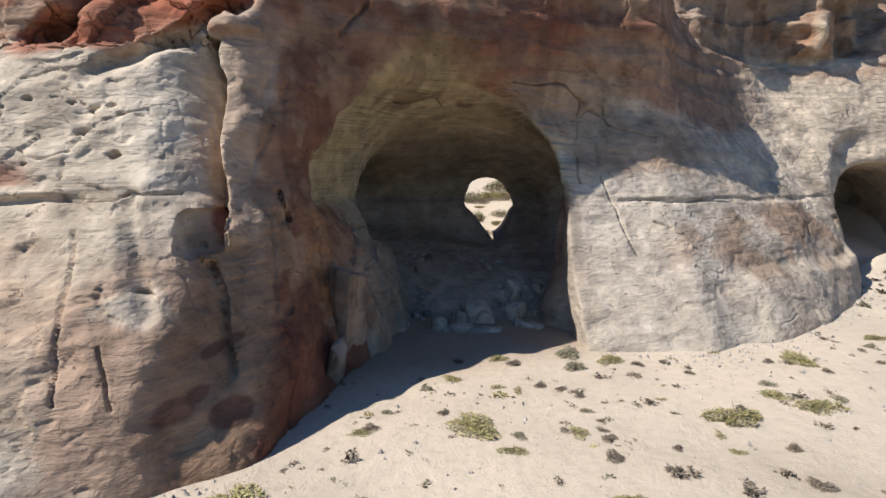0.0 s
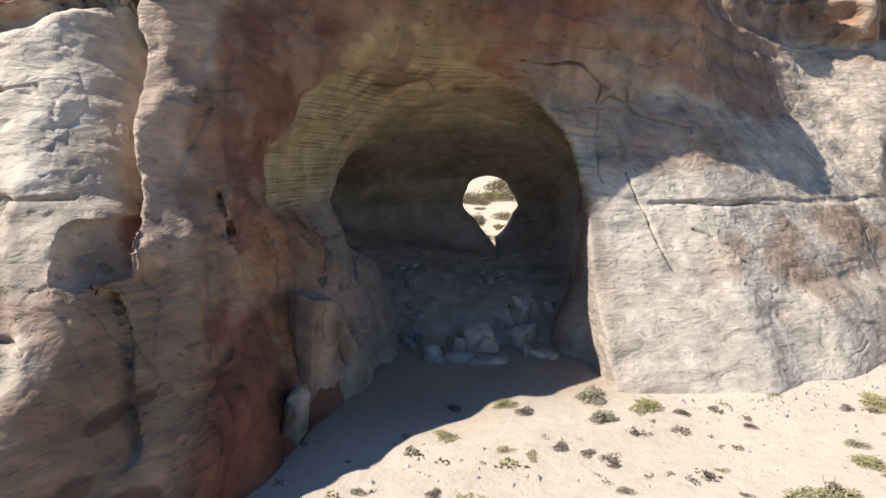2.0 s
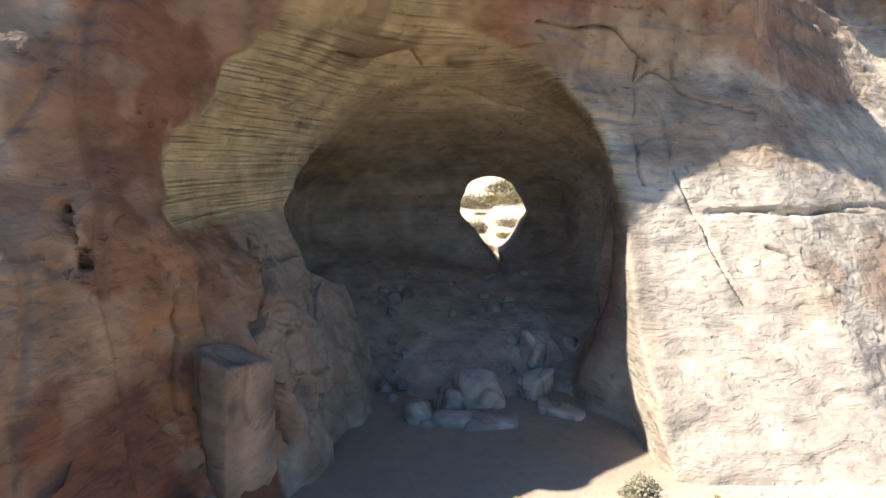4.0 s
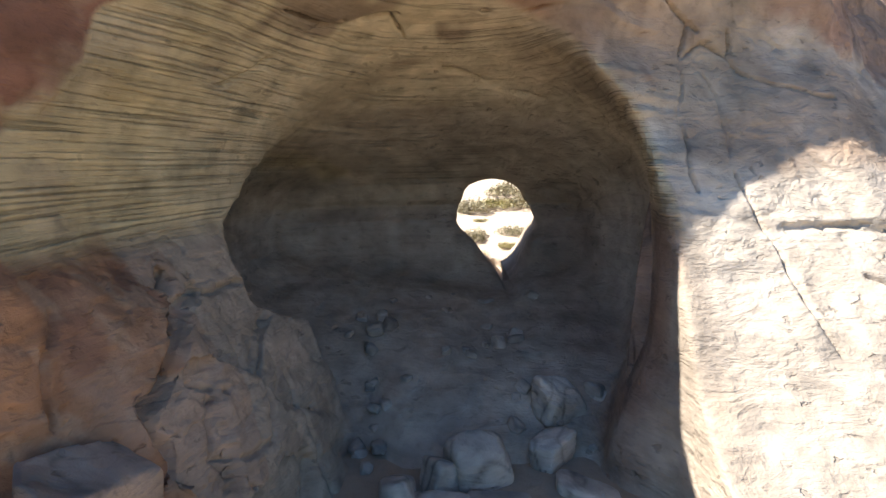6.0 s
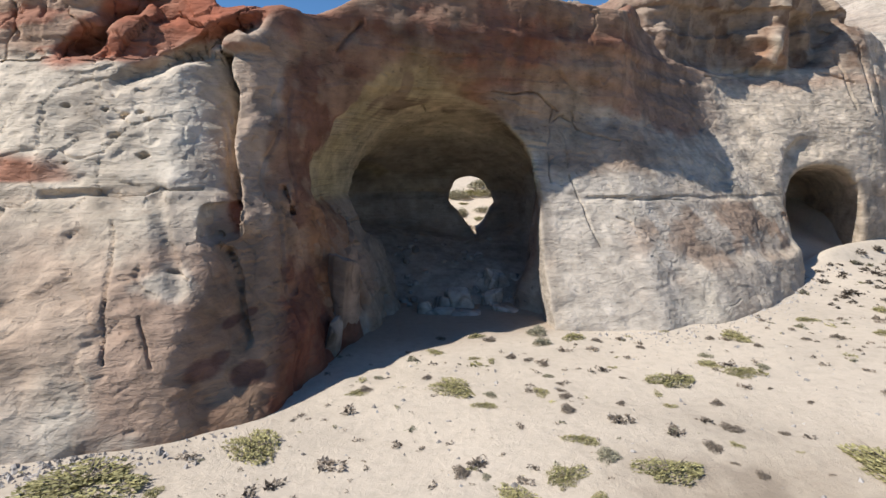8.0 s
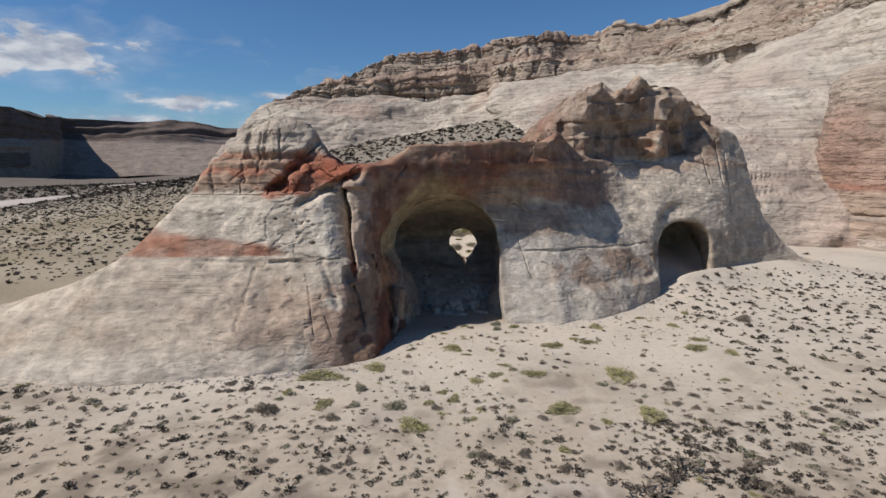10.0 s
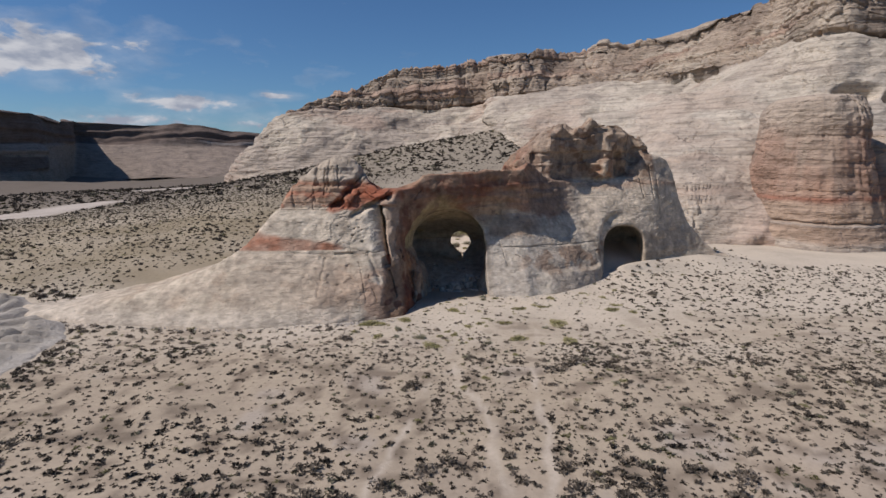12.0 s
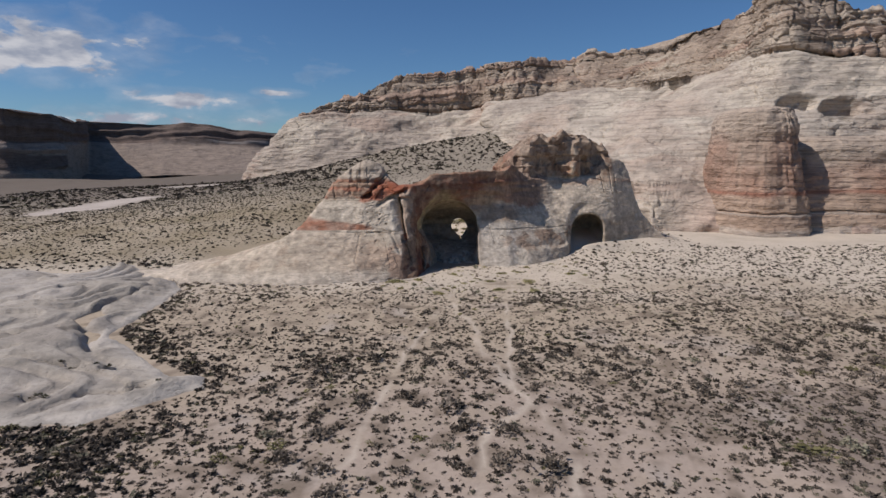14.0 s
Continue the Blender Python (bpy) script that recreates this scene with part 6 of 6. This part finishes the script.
def clear_of_rock(x, y):
    """True where the open ground shows: in front of the formation's foot, or well to its sides."""
    keys = np.array(sorted(FACE))
    foot = np.interp(x, keys, [FACE[k][0] for k in keys])
    foot = np.where((x > -5) & (x < 6), 21 + 0 * x, foot)
    back = np.interp(x, (-60, -25, 0, 20, 52), (27, 37, 46, 58, 66))
    rock = (y > foot - 0.4) & (y < back) & (x > -46) & (x < 51)
    return ~rock & (inside_distance(x, y, SLICK) < -0.3) & (pan(x, y) < 0.5)


def scatter(x0, x1, y0, y1, gap, seed, keep):
    rng = np.random.default_rng(seed)
    gx, gy = np.meshgrid(np.arange(x0, x1, gap), np.arange(y0, y1, gap), indexing="ij")
    x = gx.ravel() + (rng.random(gx.size) - 0.5) * gap * 1.5
    y = gy.ravel() + (rng.random(gx.size) - 0.5) * gap * 1.5
    ok = clear_of_rock(x, y) & (rng.random(x.size) < keep(x, y))
    return x[ok], y[ok], rng


# the small shrubs of the sandy slope before the caves, each a thing of its own
sx, sy, rng = scatter(-16, 26, -8, 26, 1.4, 31, lambda x, y: np.where(y < 10, 0.9, 0.75) * (0.5 + 0.8 * step(-0.3, 0.5, fbm(x, y, 0 * x, 5, 2, 33))))
apart = (np.hypot(sx[:, None] - MARKED[:, 0], sy[:, None] - MARKED[:, 1]) > MARKED[:, 2] + 0.35).all(1)
sx, sy = sx[apart], sy[apart]
for k, (x, y) in enumerate(np.stack([sx, sy], 1)[rng.permutation(len(sx))[:220]]):
    size = float(rng.choice((0.1, 0.13, 0.16, 0.2, 0.26, 0.36))) * (1.4 if y < 9 else 1.0)
    build_shrub(float(x), float(y), size, ("sage", "dry", "dry", "rabbit")[int(rng.integers(4))], k)


def build_far_scrub():
    """All the shrubs of the flat and of the dune, too many to count."""
    parts, cols = [], []
    n_flat = lambda x, y: fbm(x, y, 0 * x, 9, 3, 21)
    zones = (
        (-48, 70, -72, -12, 0.42, 41, 18, 0.175, lambda x, y: 0.9 * step(0.2, 0.55, path_distance(x, y)) * (0.6 + 0.4 * step(-0.4, 0.5, n_flat(x, y)))),
        (-48, 70, -12, 3, 0.46, 40, 54, 0.18, lambda x, y: 0.95 * step(0.2, 0.5, path_distance(x, y)) * (0.5 + 0.5 * step(-0.4, 0.5, n_flat(x, y)))),
        (-14, 28, 3, 27, 0.6, 39, 46, 0.165, lambda x, y: (0.32 + 0.45 * step(14, 6, y)) * step(-0.6, 0.3, n_flat(x, y))),
        (-48, 70, -72, 0, 1.9, 50, 110, 0.58, lambda x, y: 0.85 * step(0.5, 0.9, path_distance(x, y)) * step(-0.15, 0.45, fbm(x, y, 0 * x, 13, 3, 24)) * (0.5 + 0.5 * step(0, -14, y))),
        (-130, -48, -110, 3, 0.9, 48, 14, 0.26, lambda x, y: 0.75 * step(-130, -100, x + 6 * n_flat(x, y)) * step(-110, -86, y + 6 * n_flat(x, y))),
        (-48, 70, -110, -72, 0.75, 49, 14, 0.22, lambda x, y: 0.75 * step(-110, -84, y + 6 * n_flat(x, y))),
        (-60, -12, 3, 26, 0.8, 42, 100, 0.24, lambda x, y: 0.8 + 0 * x),
        (24, 120, 3, 60, 0.95, 43, 36, 0.24, lambda x, y: 0.8 * step(44, 40, y - 0.0 * x) + 0 * x),
        (-150, 62, 20, 130, 0.9, 44, 16, 0.215, lambda x, y: np.where(((x > -40) & (y < 34)) | ((x > -6) & (x < 14) & (y < 80)), 0.0, 0.8 - 0.5 * step(-30, 0, x) - 0.12 * step(20, 50, x))),
        (-220, 60, 120, 260, 2.4, 45, 12, 0.55, lambda x, y: 0.8 + 0 * x),
        (70, 150, -90, 3, 1.1, 46, 16, 0.28, lambda x, y: 0.8 * step(150, 105, x + 8 * n_flat(x, y)) * step(-90, -70, y + 6 * n_flat(x, y))),
    )
    for x0, x1, y0, y1, gap, seed, blades, mean, keep in zones:
        x, y, rng = scatter(x0, x1, y0, y1, gap, seed, keep)
        big = step(0.35, 0.8, fbm(x, y, 0 * x, 7, 2, 47))
        hug = inside_distance(x, y, SLICK)
        big = big if seed == 50 else np.maximum(big, 1.4 * step(-5, -2, hug) * step(-34, -26, y) + 2.2 * step(-21, -27, x + 2 * n_flat(x, y)) * step(-35, -39, y))
        r = np.minimum(mean * 2.8, mean * np.exp(rng.normal(size=len(x)) * 0.45) * (1 + 0.5 * big))
        kinds = rng.choice(3, len(x), p=(0.08, 0.08, 0.84) if y1 <= 3 else (0.14, 0.12, 0.74))
        for k, name in enumerate(KINDS):
            colour, flat, _ = KINDS[name]
            pick = rng.integers(4, size=len(x)) + 4 * (r > mean * 1.5)
            for shape in range(8):
                m = (kinds == k) & (pick == shape)
                if not m.any():
                    continue
                many = int(blades * (1.5 if shape > 3 else 1))
                base = shrub_cloud(many, np.random.default_rng(seed * 50 + k * 8 + shape), flat, (2.35 if many < 40 else 1.9) / math.sqrt(many)).reshape(-1, 3)
                a, rr = rng.random(m.sum()) * 6.283, r[m]
                cx, sn = np.cos(a)[:, None], np.sin(a)[:, None]
                px = (base[None, :, 0] * cx - base[None, :, 1] * sn) * rr[:, None] + x[m][:, None]
                py = (base[None, :, 0] * sn + base[None, :, 1] * cx) * rr[:, None] + y[m][:, None]
                pz = base[None, :, 2] * rr[:, None] + ground_height(x[m], y[m])[:, None] - 0.04
                parts.append(np.stack([px, py, pz], 2).reshape(-1, 3))
                shade = (2.8 if seed == 39 else 1.9 if seed == 50 else 2.3 if seed == 42 else 1.25 if seed == 40 else 1.5 if seed == 44 else 1.1) * (0.19 + 0.27 * rng.random((m.sum(), 1, 1)))
                cols.append((np.array(colour)[None, None] * shade * np.ones((1, len(base), 1))).reshape(-1, 3))
    # scrub that has taken root in the pockets of the slickrock
    rng = np.random.default_rng(61)
    for hx, hy, hl in POCKETS[:5]:
        x, y, r = hx + rng.normal(size=14) * 0.45 * hl, hy + rng.normal(size=14) * 0.28, 0.2 + 0.25 * rng.random(14)
        base = shrub_cloud(60, rng, 0.6, 0.28).reshape(-1, 3)
        z = slick_height(x, y)[0] + ground_height(x, y) - 0.05
        parts.append((base[None] * r[:, None, None] + np.stack([x, y, z], 1)[:, None]).reshape(-1, 3))
        cols.append(np.tile(np.array((0.07, 0.065, 0.04)), (14 * len(base), 1)))
    p, c = np.concatenate(parts), np.concatenate(cols)
    ob = new("desert_scrub", mesh_np("desert_scrub", p, np.arange(len(p)).reshape(-1, 3), SCRUB, c, smooth=False))
    return tagged(ob, "countless low grey-brown and olive desert shrubs", "scrub", kind="stuff")


build_far_scrub()


def build_rubble():
    """Small pale stones along the foot of the formation and on the flat."""
    rng = np.random.default_rng(77)
    shape = np.array([(1, 0, 0), (-1, 0, 0), (0, 1, 0), (0, -1, 0), (0, 0, 1), (0, 0, -1)], float)
    tri = np.array([(0, 2, 4), (2, 1, 4), (1, 3, 4), (3, 0, 4), (2, 0, 5), (1, 2, 5), (3, 1, 5), (0, 3, 5)])
    keys = np.array(sorted(FACE))
    x = np.concatenate([rng.uniform(-46, -6, 900), rng.uniform(8, 30, 500), rng.normal(-11, 1.6, 300), rng.uniform(-20, 30, 500)])
    foot = np.interp(x, keys, [FACE[k][0] for k in keys])
    y = foot - np.abs(rng.normal(size=len(x))) * np.where(np.arange(len(x)) < 1700, 0.9, 8)
    r = 0.03 + 0.09 * rng.random(len(x)) ** 2.5
    p = shape[None] * (r[:, None] * rng.uniform(0.6, 1.3, (len(x), 6)))[:, :, None] + rng.normal(size=(len(x), 6, 3)) * r[:, None, None] * 0.2
    p = p + np.stack([x, y, ground_height(x, y)], 1)[:, None]
    f = (tri[None] + 6 * np.arange(len(x))[:, None, None]).reshape(-1, 3)
    col = np.repeat(np.array((0.42, 0.38, 0.34))[None] * rng.uniform(0.6, 1.15, (len(x), 1)), 6, 0)
    ob = new("rubble", mesh_np("rubble", p.reshape(-1, 3), f, ROCK, col, smooth=False))
    return tagged(ob, "small pale sandstone chips along the rock foot", "rubble", kind="stuff")


build_rubble()
